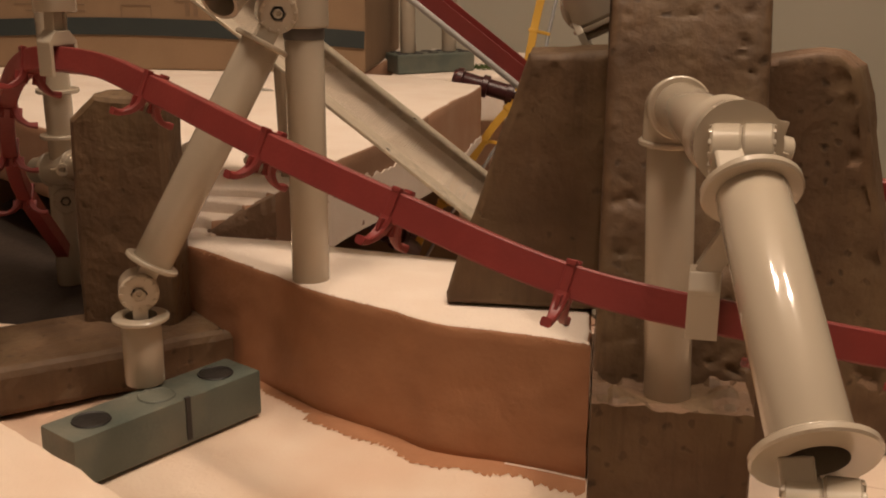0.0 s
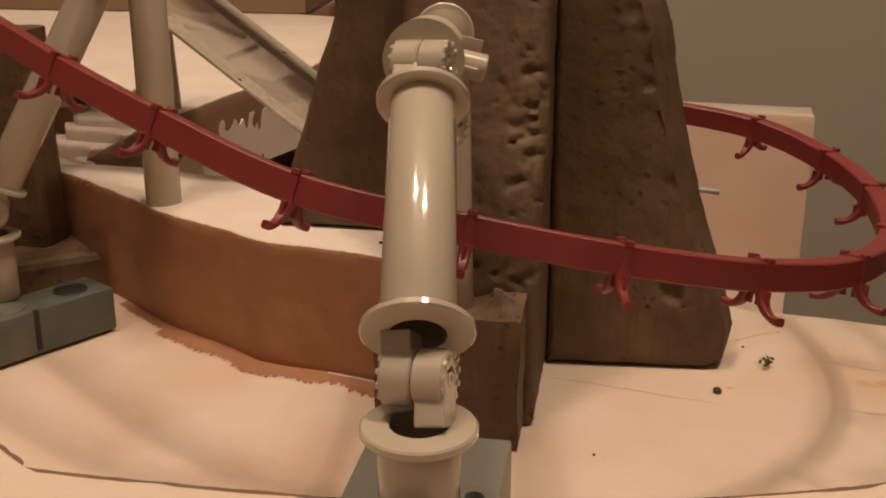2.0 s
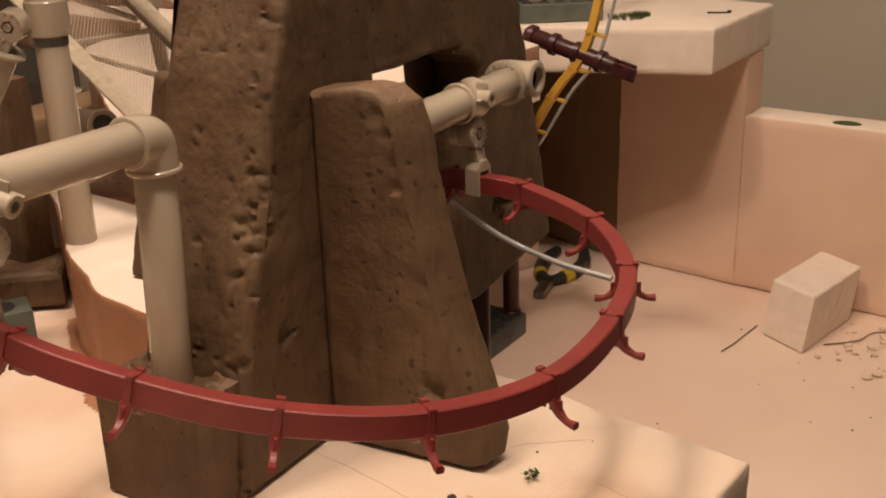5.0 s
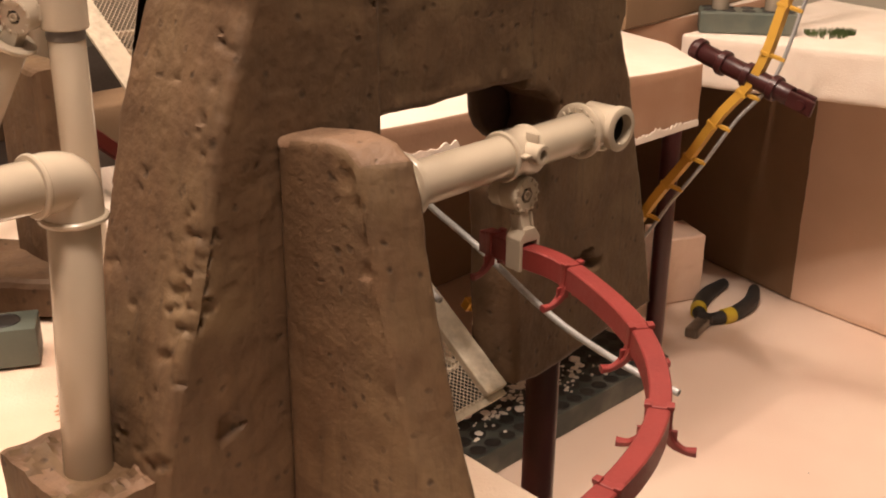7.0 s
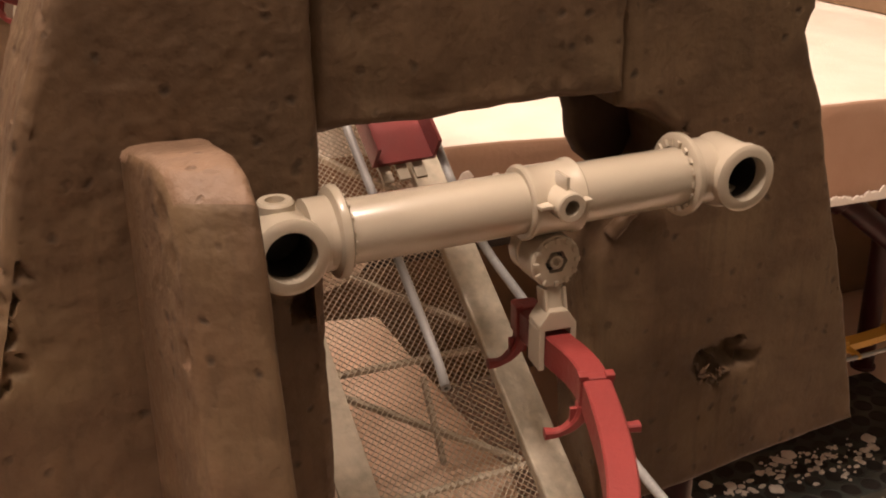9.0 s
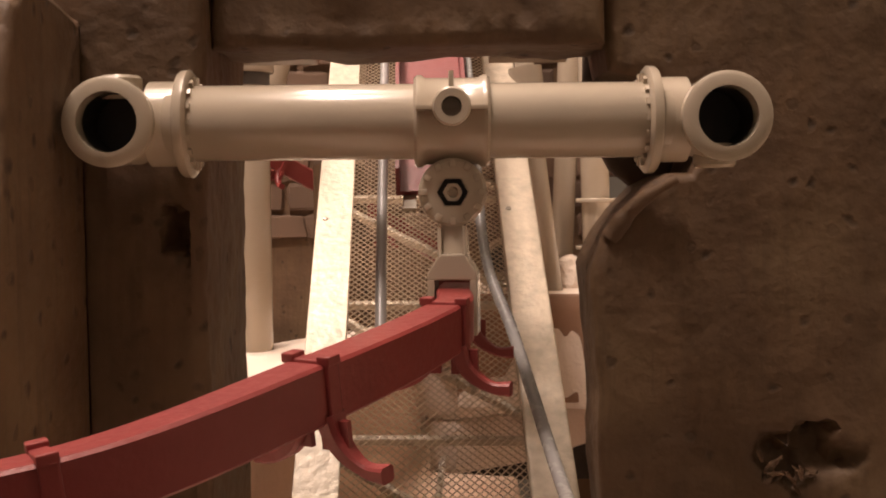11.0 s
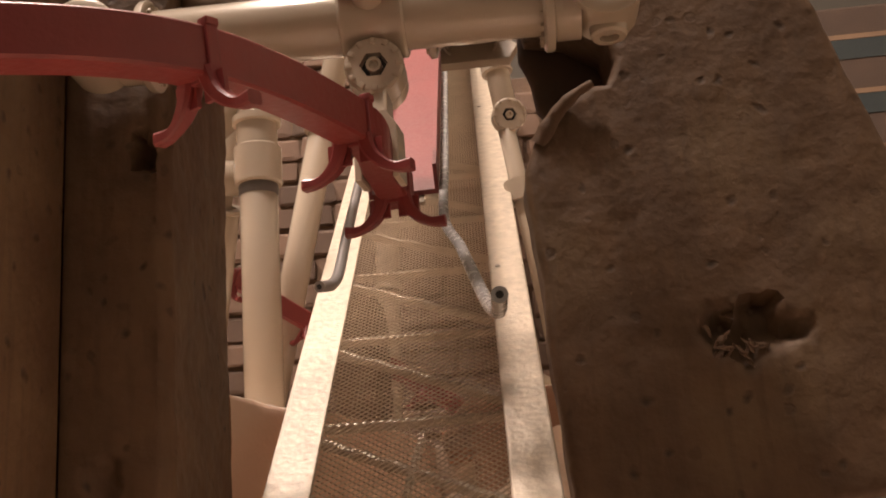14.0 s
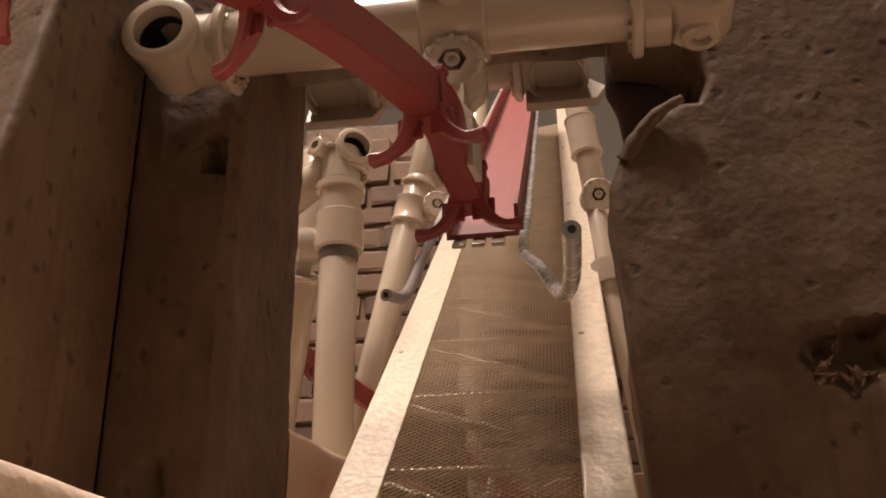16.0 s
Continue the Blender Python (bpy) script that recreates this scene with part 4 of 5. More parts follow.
        part("socket", lathe([(0, 0.0003), (r * 0.92, 0.0003), (r, 0.0007), (r * 1.05, 0.0003)], 24, False, m @ Matrix.Translation((x, 0, 0))), HOLE_SHADE if i != 1 else mat, ob)
    part("slit", box(length * 0.06, length * 0.06 + 0.0024, -wide / 2 - 0.0004, -wide / 2 + 0.001, -tall + 0.002, 0.0003, 0, m), HOLE_SHADE, ob)
    return ob


def barrel_hinge(p, d, parent, mat, r=0.0066, h=0.0146):
    """Two hinge discs back to back on one pin, their toothed faces outwards."""
    p, d = Vector(p), Vector(d).normalized()
    for s in (1, -1):
        c = p + d * (s * h / 4)
        half = part("hinge_half", hub(c, d * s, r, h / 2 - 0.0002), mat, parent, smooth=True)
        part("hex_well", dial(c + d * (s * (h / 4 - 0.0043)), d * s), HOLE_SHADE, half)


# arm that carries the ring, with its glossy strut
def arm_support():
    t = thing("arm_support", (-0.1435, 0.0645, 0.12), "grey-beige pipe upright with arm and glossy slanting strut", "pipe support")
    e = Vector((-0.1490, 0.0550, 0.2150))
    part("upright", pipe((-0.1570, 0.0512, 0.1090), (e.x, e.y, 0.2055)), PLASTIC, t, smooth=True)
    far = Vector((-0.2435, 0.0455, 0.2195))
    d = (far - e).normalized()
    pts = [e - Vector((0, 0, 0.0125)), e - Vector((0, 0, 0.006)), e + Vector((0, 0, -0.0015)) + d * 0.0012, e + d * 0.006, e + d * 0.0125]
    part("elbow", joined(sweep(curve_through(pts, 0.0015), circle(0.0094, 28), flat=False), collar(e - Vector((0, 0, 0.0125)), (0, 0, 1), R, 0.0107, 0.002), collar(e + d * 0.0125, d, R, 0.0101, 0.0018)), PLASTIC, t, smooth=True)
    part("arm", pipe(e + d * 0.008, far), PLASTIC, t, smooth=True)
    s = part("sleeve", joined(sleeve(far - d * 0.017, far + d * 0.001, 0.0098), lathe([(0, 0), (0.0106, 0), (0.0108, 0.001), (0, 0.001)], 30, False, axis(far + d * 0.001, far + d)[0])), PLASTIC, t, smooth=True)
    part("spout", nozzle(far - d * 0.011 + Vector((0.0014, -0.0085, -0.002)), (0.16, -1, -0.25)), PLASTIC, s, smooth=True)
    top = Vector((-0.2475, 0.0449, 0.2193))
    lo = Vector((-0.3125, 0.0345, 0.1710))
    k = (lo - top).normalized()
    side = Vector((-0.14, -0.98, 0.05))
    barrel_hinge(top + k * 0.001, side, t, GLOSSY)
    part("hinge_cheek", box(-0.0050, 0.0050, -0.0070, -0.0003, -0.001, 0.014, 0.0008, axis(top, top + k, side)[0]), GLOSSY, t)
    part("hinge_cheek", box(-0.0050, 0.0050, 0.0003, 0.0070, -0.002, (far - top).length, 0.0008, axis(top, far, side)[0]), GLOSSY, t)
    a = top + k * 0.0125
    z = lo - k * 0.0010
    part("strut", pipe(a, z, 0.0085), GLOSSY, t, smooth=True)
    part("collar", collar(a + k * 0.001, k, R, 0.0118, 0.0024), GLOSSY, t, smooth=True)
    part("collar", collar(z, k, R, 0.0128, 0.0022), GLOSSY, t, smooth=True)
    b = Vector((-0.3219, 0.0325, 0.1535))
    mid = (z + b) / 2 + Vector((0, 0, 0.0005))
    barrel_hinge(mid, side, t, GLOSSY)
    part("hinge_cheek", box(-0.0046, 0.0046, -0.0071, -0.0003, -0.001, (z - mid).length, 0.0006, axis(mid, z, side)[0]), GLOSSY, t)
    part("hinge_cheek", box(-0.0046, 0.0046, 0.0003, 0.0071, -0.001, (b - mid).length, 0.0006, axis(mid, b, side)[0]), GLOSSY, t)
    part("collar", collar(b, (0, 0, 1), R, 0.0128, 0.0024), GLOSSY, t, smooth=True)
    part("foot_tube", pipe((b.x, b.y, 0.1310), (b.x, b.y, 0.1535), 0.0090), GLOSSY, t, smooth=True)
    bb = base_block((-0.3219, 0.0343, 0.1310), (1, 0.0, 0), 0.080, 0.036, 0.0225, SCUFF, t, 2)
    part("bolt_head", joined(lathe([(0, 0), (0.0052, 0), (0.0052, 0.0022), (0.0046, 0.003), (0.0022, 0.003), (0.0022, 0.0012), (0, 0.0012)], 16, False, pose(-0.3154, 0.0213, 0.1312)), box(-0.009, -0.004, -0.0012, 0.0012, 0, 0.0024, 0.0004, pose(-0.3154, 0.0213, 0.1312, 0, 0, -30))), SCUFF, bb, smooth=True)
    # hanger that holds the ring
    h = Vector((-0.2375, 0.0415, 0.2035))
    knuckle("hinge", h, side, t)
    part("rail_clamp", rail_clamp(h - Vector((0, 0, 0.003)), (-0.2372, 0.0500, 0.1745), (0.10, 1.0, 0.1), 0.0140), PLASTIC, t)


arm_support()


# the tall post with its slanting brace
def post_support():
    t = thing("post_support", (-0.062, 0.202, 0.123), "tall grey-beige pipe post with slanting brace and teal foot", "pipe support")
    x, y = -0.0688, 0.2002
    part("post", pipe((x, y, 0.1225), (x, y, 0.2310)), PLASTIC, t, smooth=True)
    part("grey_band", lathe([(R + 0.0001, 0.0), (R + 0.0004, 0.0005), (R + 0.0004, 0.0043), (R + 0.0001, 0.0048)], 28, False, pose(x, y, 0.2262)), BAND, t, smooth=True)
    part("socket_tube", lathe([(R * 0.9, 0), (0.0098, 0), (0.0103, 0.0008), (0.0103, 0.0165), (0.0098, 0.0172), (0.0088, 0.0176), (0.0088, 0.0300), (0, 0.0300)], 32, False, pose(x, y, 0.2310)), PLASTIC, t, smooth=True, sharp=18)
    part("collar", collar((x, y, 0.2605), (0, 0, 1), R, 0.0106, 0.0036), PLASTIC, t, smooth=True)
    part("neck", lathe([(0.0086, 0), (0.0086, 0.010), (0.0078, 0.016), (0, 0.016)], 28, False, pose(x, y, 0.2635)), PLASTIC, t, smooth=True)
    c = (x + 0.001, y + 0.003, 0.2775)
    e = part("corner_joint", elbow_open(c, (0, 0, -1), (0.62, -0.78, 0.1), 0.0082, 0.006), PLASTIC, t, smooth=True)
    part("bore", bore(c, (0.62, -0.78, 0.1)), HOLE_SHADE, e)
    part("spout", nozzle((x - 0.0062, y - 0.0030, 0.2780), (-0.45, -0.88, 0.05)), PLASTIC, e, smooth=True)
    part("side_pipe", pipe((x - 0.004, y + 0.004, 0.2750), (x - 0.055, y + 0.016, 0.2440), 0.0078), PLASTIC, t, smooth=True)
    a = Vector((-0.1150, 0.2590, 0.1300))
    b = Vector((-0.0858, 0.2078, 0.2350))
    k = (b - a).normalized()
    face = Vector((-0.9, -0.42, -0.1))
    knuckle("hinge", a, face, t)
    knuckle("hinge", b + Vector((0.001, -0.001, 0.003)), face, t)
    part("brace", pipe(a + k * 0.011, b - k * 0.009), PLASTIC, t, smooth=True)
    part("collar", collar(a + k * 0.012, k, R, 0.0112, 0.002), PLASTIC, t, smooth=True)
    part("collar", collar(b - k * 0.010, k, R, 0.0112, 0.002), PLASTIC, t, smooth=True)
    part("hinge_cheek", box(-0.0040, 0.0040, -0.0035, 0.0035, 0, 0.013, 0.0006, axis(a, b, face)[0]), PLASTIC, t)
    part("hinge_cheek", box(-0.0040, 0.0040, -0.0035, 0.0035, 0, 0.013, 0.0006, axis(b, a, face)[0]), PLASTIC, t)
    part("hinge_cheek", box(-0.0040, 0.0040, -0.0035, 0.0035, 0, 0.012, 0.0006, axis(b + Vector((0.001, -0.001, 0.003)), (x, y, 0.2400), (0, 0, 1))[0]), PLASTIC, t)
    part("hinge_cheek", box(-0.0045, 0.0045, -0.0030, 0.0030, -0.013, 0, 0.0006, pose(a.x, a.y, a.z, 0, 0, 25)), PLASTIC, t)
    part("collar", collar((a.x, a.y, 0.1180), (0, 0, 1), R, 0.0115, 0.002), PLASTIC, t, smooth=True)
    part("foot_tube", pipe((a.x, a.y, 0.0900), (a.x, a.y, 0.1180)), PLASTIC, t, smooth=True)
    base_block((-0.1262, 0.2497, 0.0890), (0.857, -0.515, 0), 0.090, 0.0225, 0.0200, TEAL, t)


post_support()


# ---- red ring track ----
RING = [(0.0092, 0.0225, 0.1555, 0), (0.0082, 0.0165, 0.1556, 0), (0.0070, 0.0005, 0.1558, 0), (0.0050, -0.0235, 0.1550, 0), (-0.0147, -0.0672, 0.1515, 0), (-0.0440, -0.0950, 0.1446, 0),
        (-0.0850, -0.1060, 0.1408, 0), (-0.1340, -0.1030, 0.1378, 0), (-0.1790, -0.0820, 0.1412, 1), (-0.2110, -0.0485, 0.1488, 4), (-0.2300, -0.0080, 0.1580, 9), (-0.2395, 0.0345, 0.1672, 14),
        (-0.2345, 0.0858, 0.1755, 18), (-0.2140, 0.1360, 0.1885, 20), (-0.1875, 0.1815, 0.1995, 20), (-0.1460, 0.2360, 0.2110, 20), (-0.1235, 0.2670, 0.2160, 18), (-0.1085, 0.3000, 0.2145, 14),
        (-0.0763, 0.3300, 0.1950, 8), (-0.0200, 0.3635, 0.1610, 0), (0.0250, 0.3840, 0.1280, 0), (0.0800, 0.3950, 0.0800, 0)]
RAIL = [(-0.0036, 0.0005), (-0.0031, 0.0), (0.0031, 0.0), (0.0036, 0.0005), (0.0036, 0.0086), (0.0031, 0.0091), (-0.0031, 0.0091), (-0.0036, 0.0086)]


def mesh_of(name, bm, mat):
    bmesh.ops.recalc_face_normals(bm, faces=bm.faces)
    me = bpy.data.meshes.new(name)
    bm.to_mesh(me)
    bm.free()
    me.materials.append(mat)
    return me


def sleeper_mesh(mat):
    """The clip round the rail and its two curved prongs."""
    clip = [box(-0.0043, 0.0043, -0.0013, 0.0013, -0.0006, 0.0096, 0.0004)]
    prongs = []
    for s in (-1, 1):
        pts = curve_through([(s * 0.0026, 0, 0.0012), (s * 0.0036, 0, -0.0022), (s * 0.0058, 0, -0.0049), (s * 0.0090, 0, -0.0066), (s * 0.0124, 0, -0.0067)], 0.0009)
        n = len(pts)
        arm = sweep(pts, [(-0.0013, -0.0007), (-0.0009, -0.0011), (0.0009, -0.0011), (0.0013, -0.0007), (0.0013, 0.0007), (0.0009, 0.0011), (-0.0009, 0.0011), (-0.0013, 0.0007)], flat=False, scale=[1.65 - 0.75 * min(1.0, 1.5 * i / (n - 1)) + 0.25 * max(0.0, 4.0 * i / (n - 1) - 3.0) for i in range(n)])
        rib = box(min(s * 0.001, s * 0.0062), max(s * 0.001, s * 0.0062), -0.0005, 0.0005, -0.0042, 0.0006, 0.0001)
        prongs.append(mesh_of("prong", joined(arm, rib), mat))
        clip.append(box(s * 0.0034 - 0.0012, s * 0.0034 + 0.0012, -0.0014, 0.0014, 0.0088, 0.0103, 0.0003))
    return [mesh_of("sleeper", joined(*clip), mat)] + prongs


def track(name, pts, spots, mat, label, mesh):
    """A rail through points (x, y, z, bank in degrees), with sleepers at the numbered points."""
    line4 = curve_through([(x, y, z, k / 1000) for x, y, z, k in pts], 0.003)
    line = [Vector(p[:3]) for p in line4]
    n = len(line)
    t = thing(name, line[0], label, "track")
    poses = []
    for i, p in enumerate(line):
        d = (line[min(i + 1, n - 1)] - line[max(i - 1, 0)]).normalized()
        side = d.cross(Vector((0, 0, 1))).normalized()
        side = Matrix.Rotation(radians(line4[i][3] * 1000), 3, d) @ side
        u = side.cross(d)
        poses.append(Matrix(((side.x, d.x, u.x, p.x), (side.y, d.y, u.y, p.y), (side.z, d.z, u.z, p.z), (0, 0, 0, 1))))
    bm = bmesh.new()
    rings = [[bm.verts.new(m @ Vector((a, 0, b))) for a, b in RAIL] for m in poses]
    k = len(RAIL)
    for a, b in zip(rings, rings[1:]):
        for i in range(k):
            bm.faces.new((a[i], a[(i + 1) % k], b[(i + 1) % k], b[i]))
    bm.faces.new(rings[0][::-1])
    bm.faces.new(rings[-1])
    part("rail", bm, mat, t)
    for s in spots:
        q = Vector(pts[s][:3])
        i = min(range(n), key=lambda c: (line[c] - q).length)
        clip = part("sleeper", mesh[0], mat, t, at=poses[i])
        for pr in mesh[1:]:
            part("prong", pr, mat, clip, at=poses[i])
    return t


RED_SLEEPER = sleeper_mesh(RED)
track("ring_track", RING, (1, 3, 4, 5, 6, 7, 8, 9, 10, 11, 12, 13, 14, 15, 17, 18, 19, 20), RED, "dull red single-rail coaster track curving round the tower", RED_SLEEPER)

# hanger of the upper end of the ring
def upper_hanger():
    t = thing("upper_hanger", (-0.113, 0.285, 0.25), "grey-beige hanger clamp holding the upper red track", "pipe support")
    part("rail_clamp", rail_clamp((-0.1130, 0.2850, 0.2430), (-0.1145, 0.2845, 0.2205), (0.45, 0.90, 0), 0.0125), PLASTIC, t)
    part("tube", pipe((-0.1130, 0.2850, 0.2385), (-0.1050, 0.2880, 0.33)), PLASTIC, t, smooth=True)


upper_hanger()


# ---- lift hill ----
SLOPE = math.atan(0.766)
LIFT = Matrix.Translation((0, 0.038, 0.072)) @ pose(0, 0, 0, math.degrees(SLOPE), 0, 0) @ pose(0, 0, 0, 0, 0, 1.05)   # y runs up the slope


def lift():
    t = thing("lift_hill", (0.004, 0.04, 0.072), "pale metal lift hill with two girders and wire mesh between", "lift hill")
    n = 1.00
    for s, x0, x1 in ((-1, -0.0369, -0.0237), (1, 0.0300, 0.0434)):
        w = 0.0016 if s < 0 else 0.0045
        bm = box(x0, x1, 0.0, n, -0.0012, w - 0.0012, 0.0004 if s < 0 else 0.0009, LIFT, 3)
        g = part("girder", bm, ALU, t, smooth=s > 0)
        for k in (0.1695, 0.42, 0.66):
            part("screw", lathe([(0, 0.0005), (0.0009, 0.0004), (0.0011, 0.0)], 10, False, LIFT @ Matrix.Translation((x0 * 0.75 + x1 * 0.25, k, w - 0.0012))), STEEL, g)
    # expanded mesh
    bm = bmesh.new()
    xa, xb, pitch, th = -0.0237, 0.0300, 0.0026, 0.00020
    zz = -0.0006
    span = xb - xa
    k = -span
    while k < 0.80:
        for sg in (1, -1):
            y0, y1 = (k, k + span) if sg > 0 else (k + span, k)
            x0, x1 = xa, xb
            if min(y0, y1) < 0:
                f = (0 - min(y0, y1)) / span
                if sg > 0:
                    x0, y0 = xa + f * span, 0
                else:
                    x1, y1 = xb - f * span, 0
            d = Vector((x1 - x0, y1 - y0, 0)).normalized()
            q = Vector((-d.y, d.x, 0)) * th
            z = zz + (0.0003 if sg > 0 else -0.0001)
            c = [Vector((x0, y0, z)), Vector((x1, y1, z))]
            lo = [bm.verts.new(LIFT @ (c[0] - q)), bm.verts.new(LIFT @ (c[0] + q)), bm.verts.new(LIFT @ (c[0] + Vector((0, 0, 0.0004))))]
            hi = [bm.verts.new(LIFT @ (c[1] - q)), bm.verts.new(LIFT @ (c[1] + q)), bm.verts.new(LIFT @ (c[1] + Vector((0, 0, 0.0004))))]
            for i in range(3):
                bm.faces.new((lo[i], lo[(i + 1) % 3], hi[(i + 1) % 3], hi[i]))
        k += pitch
    tagged(part("wire_mesh", bm, WIRE, t, "fine diamond wire mesh"), kind="stuff")
    part("end_strip", box(-0.0369, 0.0434, -0.003, 0.0015, -0.0036, -0.0012, 0.0003, LIFT), ALU, t)
    # cross braces under the mesh
    zb = -0.0022
    runs = [((-0.024, 0.020), (0.030, 0.020)), ((-0.024, 0.060), (0.029, 0.022)), ((0.006, 0.060), (0.002, 0.028)), ((-0.024, 0.068), (0.030, 0.066)), ((-0.024, 0.118), (0.030, 0.076)),
            ((-0.024, 0.126), (0.030, 0.124)), ((-0.024, 0.176), (0.030, 0.132)), ((-0.024, 0.184), (0.030, 0.182)), ((-0.024, 0.234), (0.030, 0.190)), ((-0.024, 0.244), (0.030, 0.240)),
            ((-0.024, 0.300), (0.030, 0.250)), ((-0.024, 0.308), (0.030, 0.304)), ((-0.024, 0.364), (0.030, 0.312))]
    for (ax, ay), (bx, by) in runs:
        a, b = LIFT @ Vector((ax, ay, zb)), LIFT @ Vector((bx, by, zb))
        m, n2 = axis(a, b, LIFT.to_3x3() @ Vector((0, 0, 1)))
        part("brace", box(-0.0009, 0.0009, -0.0014, 0.0014, 0, n2, 0.0002, m), ALU, t)


lift()


def side_support():
    t = thing("side_support", (0.0545, 0.245, 0.1405), "thin grey-beige leaning pipe with hinge beside the lift girder", "pipe support")
    a, b = Vector((0.0545, 0.2450, 0.1400)), Vector((0.0395, 0.2450, 0.2640))
    d = (b - a).normalized()
    part("pipe", pipe(a, b, 0.0042), PLASTIC, t, smooth=True)
    part("collar", sleeve(a + d * 0.088, a + d * 0.098, 0.0048), PLASTIC, t, smooth=True)
    h = Vector((0.0410, 0.2445, 0.2700))
    knuckle("hinge", h, (0.1, -0.97, -0.2), t)
    c, e = h + Vector((-0.001, 0.001, 0.004)), h + Vector((-0.0090, 0.004, 0.070))
    d = (e - c).normalized()
    part("upper_pipe", pipe(c, e, 0.0056), PLASTIC, t, smooth=True)
    part("sleeve", sleeve(c + d * 0.020, c + d * 0.040, 0.0066), PLASTIC, t, smooth=True)
    for k in (0.020, 0.039):
        part("collar", collar(c + d * k, d, 0.0056, 0.0076, 0.0016), PLASTIC, t, smooth=True)


side_support()


def lift_channel():
    t = thing("lift_trough", (0.005, 0.09, 0.18), "red plastic lift trough with grey rods along its edges", "track")
    off = 0.0575
    shape = [(-0.0060, 0.0), (0.0166, 0.0), (0.0166, 0.0100), (0.0154, 0.0100), (0.0154, 0.0016), (-0.0048, 0.0016), (-0.0048, 0.0100), (-0.0060, 0.0100)]
    part("trough", rounded(shape, -0.78, -0.114, LIFT @ Matrix(((1, 0, 0, 0), (0, 0, -1, 0), (0, 1, 0, off - 0.004), (0, 0, 0, 1)))), RED, t)
    def on(x, y, h=0.0):
        return LIFT @ Vector((x, y, off + h))
    left = [(-0.0130, 0.0270, 0.1385)] + [on(-0.0100, k, -0.002) for k in (0.045, 0.08, 0.14, 0.25, 0.4, 0.75)]
    right = [(0.0325, -0.0580, 0.1120), (0.0315, -0.030, 0.1155), (0.0285, 0.002, 0.1260), (0.0225, 0.040, 0.1490)] + [on(0.0185, k, -0.002) for k in (0.085, 0.14, 0.25, 0.4, 0.75)]
    for name, pts, mat in (("rod", left, ROD), ("rod", right, WHITE_ROD)):
        r = part(name, sweep(curve_through(pts, 0.004), circle(0.0015, 14), flat=False), mat, t, smooth=True)
        a = Vector(pts[0])
        d = (a - Vector(pts[1])).normalized()
        part("rod_end", lathe([(0.0007, 0.00015), (0.0, 0.0001)], 10, False, axis(a, a + d)[0]), HOLE_SHADE, r)
    m = LIFT
    part("chain_guide", joined(*[box(-0.004 + 0.006 * i, 0.000 + 0.006 * i, 0.108, 0.117, off - 0.0055, off - 0.0042, 0.0003, m) for i in range(3)]), PLASTIC, t)


lift_channel()


# ---- behind the tower ----
def stub_rock():
    b = foam([(0.2705, 0.0690), (0.2700, 0.1975), (0.303, 0.1985), (0.316, 0.1870), (0.318, 0.0690)], -0.030, -0.052, YZ, 0.004, 0.0006, 0.003, seed=41.0, chips=0.9)
    t = part("rock_stub", b, ROCK)
    tagged(t, "upright brown painted foam rock stub behind the ledge", "rock")
    lo = part("low_rock_slab", foam([(-0.0520, 0.2430), (-0.0860, 0.2855), (-0.1158, 0.3230), (-0.150, 0.365), (-0.080, 0.385), (-0.0610, 0.3524), (-0.0284, 0.3109), (-0.0200, 0.275)], 0.0688, 0.0905, None, 0.004, 0.0010, 0.004, seed=43.0), ROCK)
    tagged(lo, "low brown painted foam slab beside the teal foot", "rock")


stub_rock()


def stone_wall():
    """A model wall of small uneven stones behind the lift."""
    w = thing("stone_wall", (-0.07, 0.66, 0.0550), "model wall of small brown stones behind the lift", "wall")
    part("mortar", box(-0.215, 0.135, 0.640, 0.680, 0.0550, 0.470, 0.001), ROCK, w)
    part("mortar", box(-0.215, -0.060, 0.640, 0.680, 0.4700, 0.560, 0.001), ROCK, w)
    rnd = random.Random(21)
    shapes = []
    for k in range(6):
        bm = box(-0.5, 0.5, -0.5, 0.5, -0.5, 0.5)
        bmesh.ops.bevel(bm, geom=bm.edges[:], offset=0.09, segments=1, affect="EDGES")
        for v in bm.verts:
            v.co += Vector((rnd.uniform(-0.07, 0.07), rnd.uniform(-0.05, 0.05), rnd.uniform(-0.09, 0.09)))
        shapes.append(mesh_of("stone", bm, STONE))
    z = 0.1450
    while z < 0.540:
        h = rnd.uniform(0.0190, 0.0270)
        x = -0.214 - rnd.uniform(0.0, 0.022)
        while x < (0.125 if z < 0.445 else -0.105):
            n = rnd.uniform(0.024, 0.052)
            at = Matrix.Translation((x + n / 2, 0.641 + rnd.uniform(-0.002, 0.001), z + h / 2)) @ Matrix.Diagonal((n - 0.0030, 0.010, h - rnd.uniform(0.0022, 0.0045), 1))
            part("stone", shapes[rnd.randrange(6)], STONE, w, at=at)
            x += n
        z += h


stone_wall()


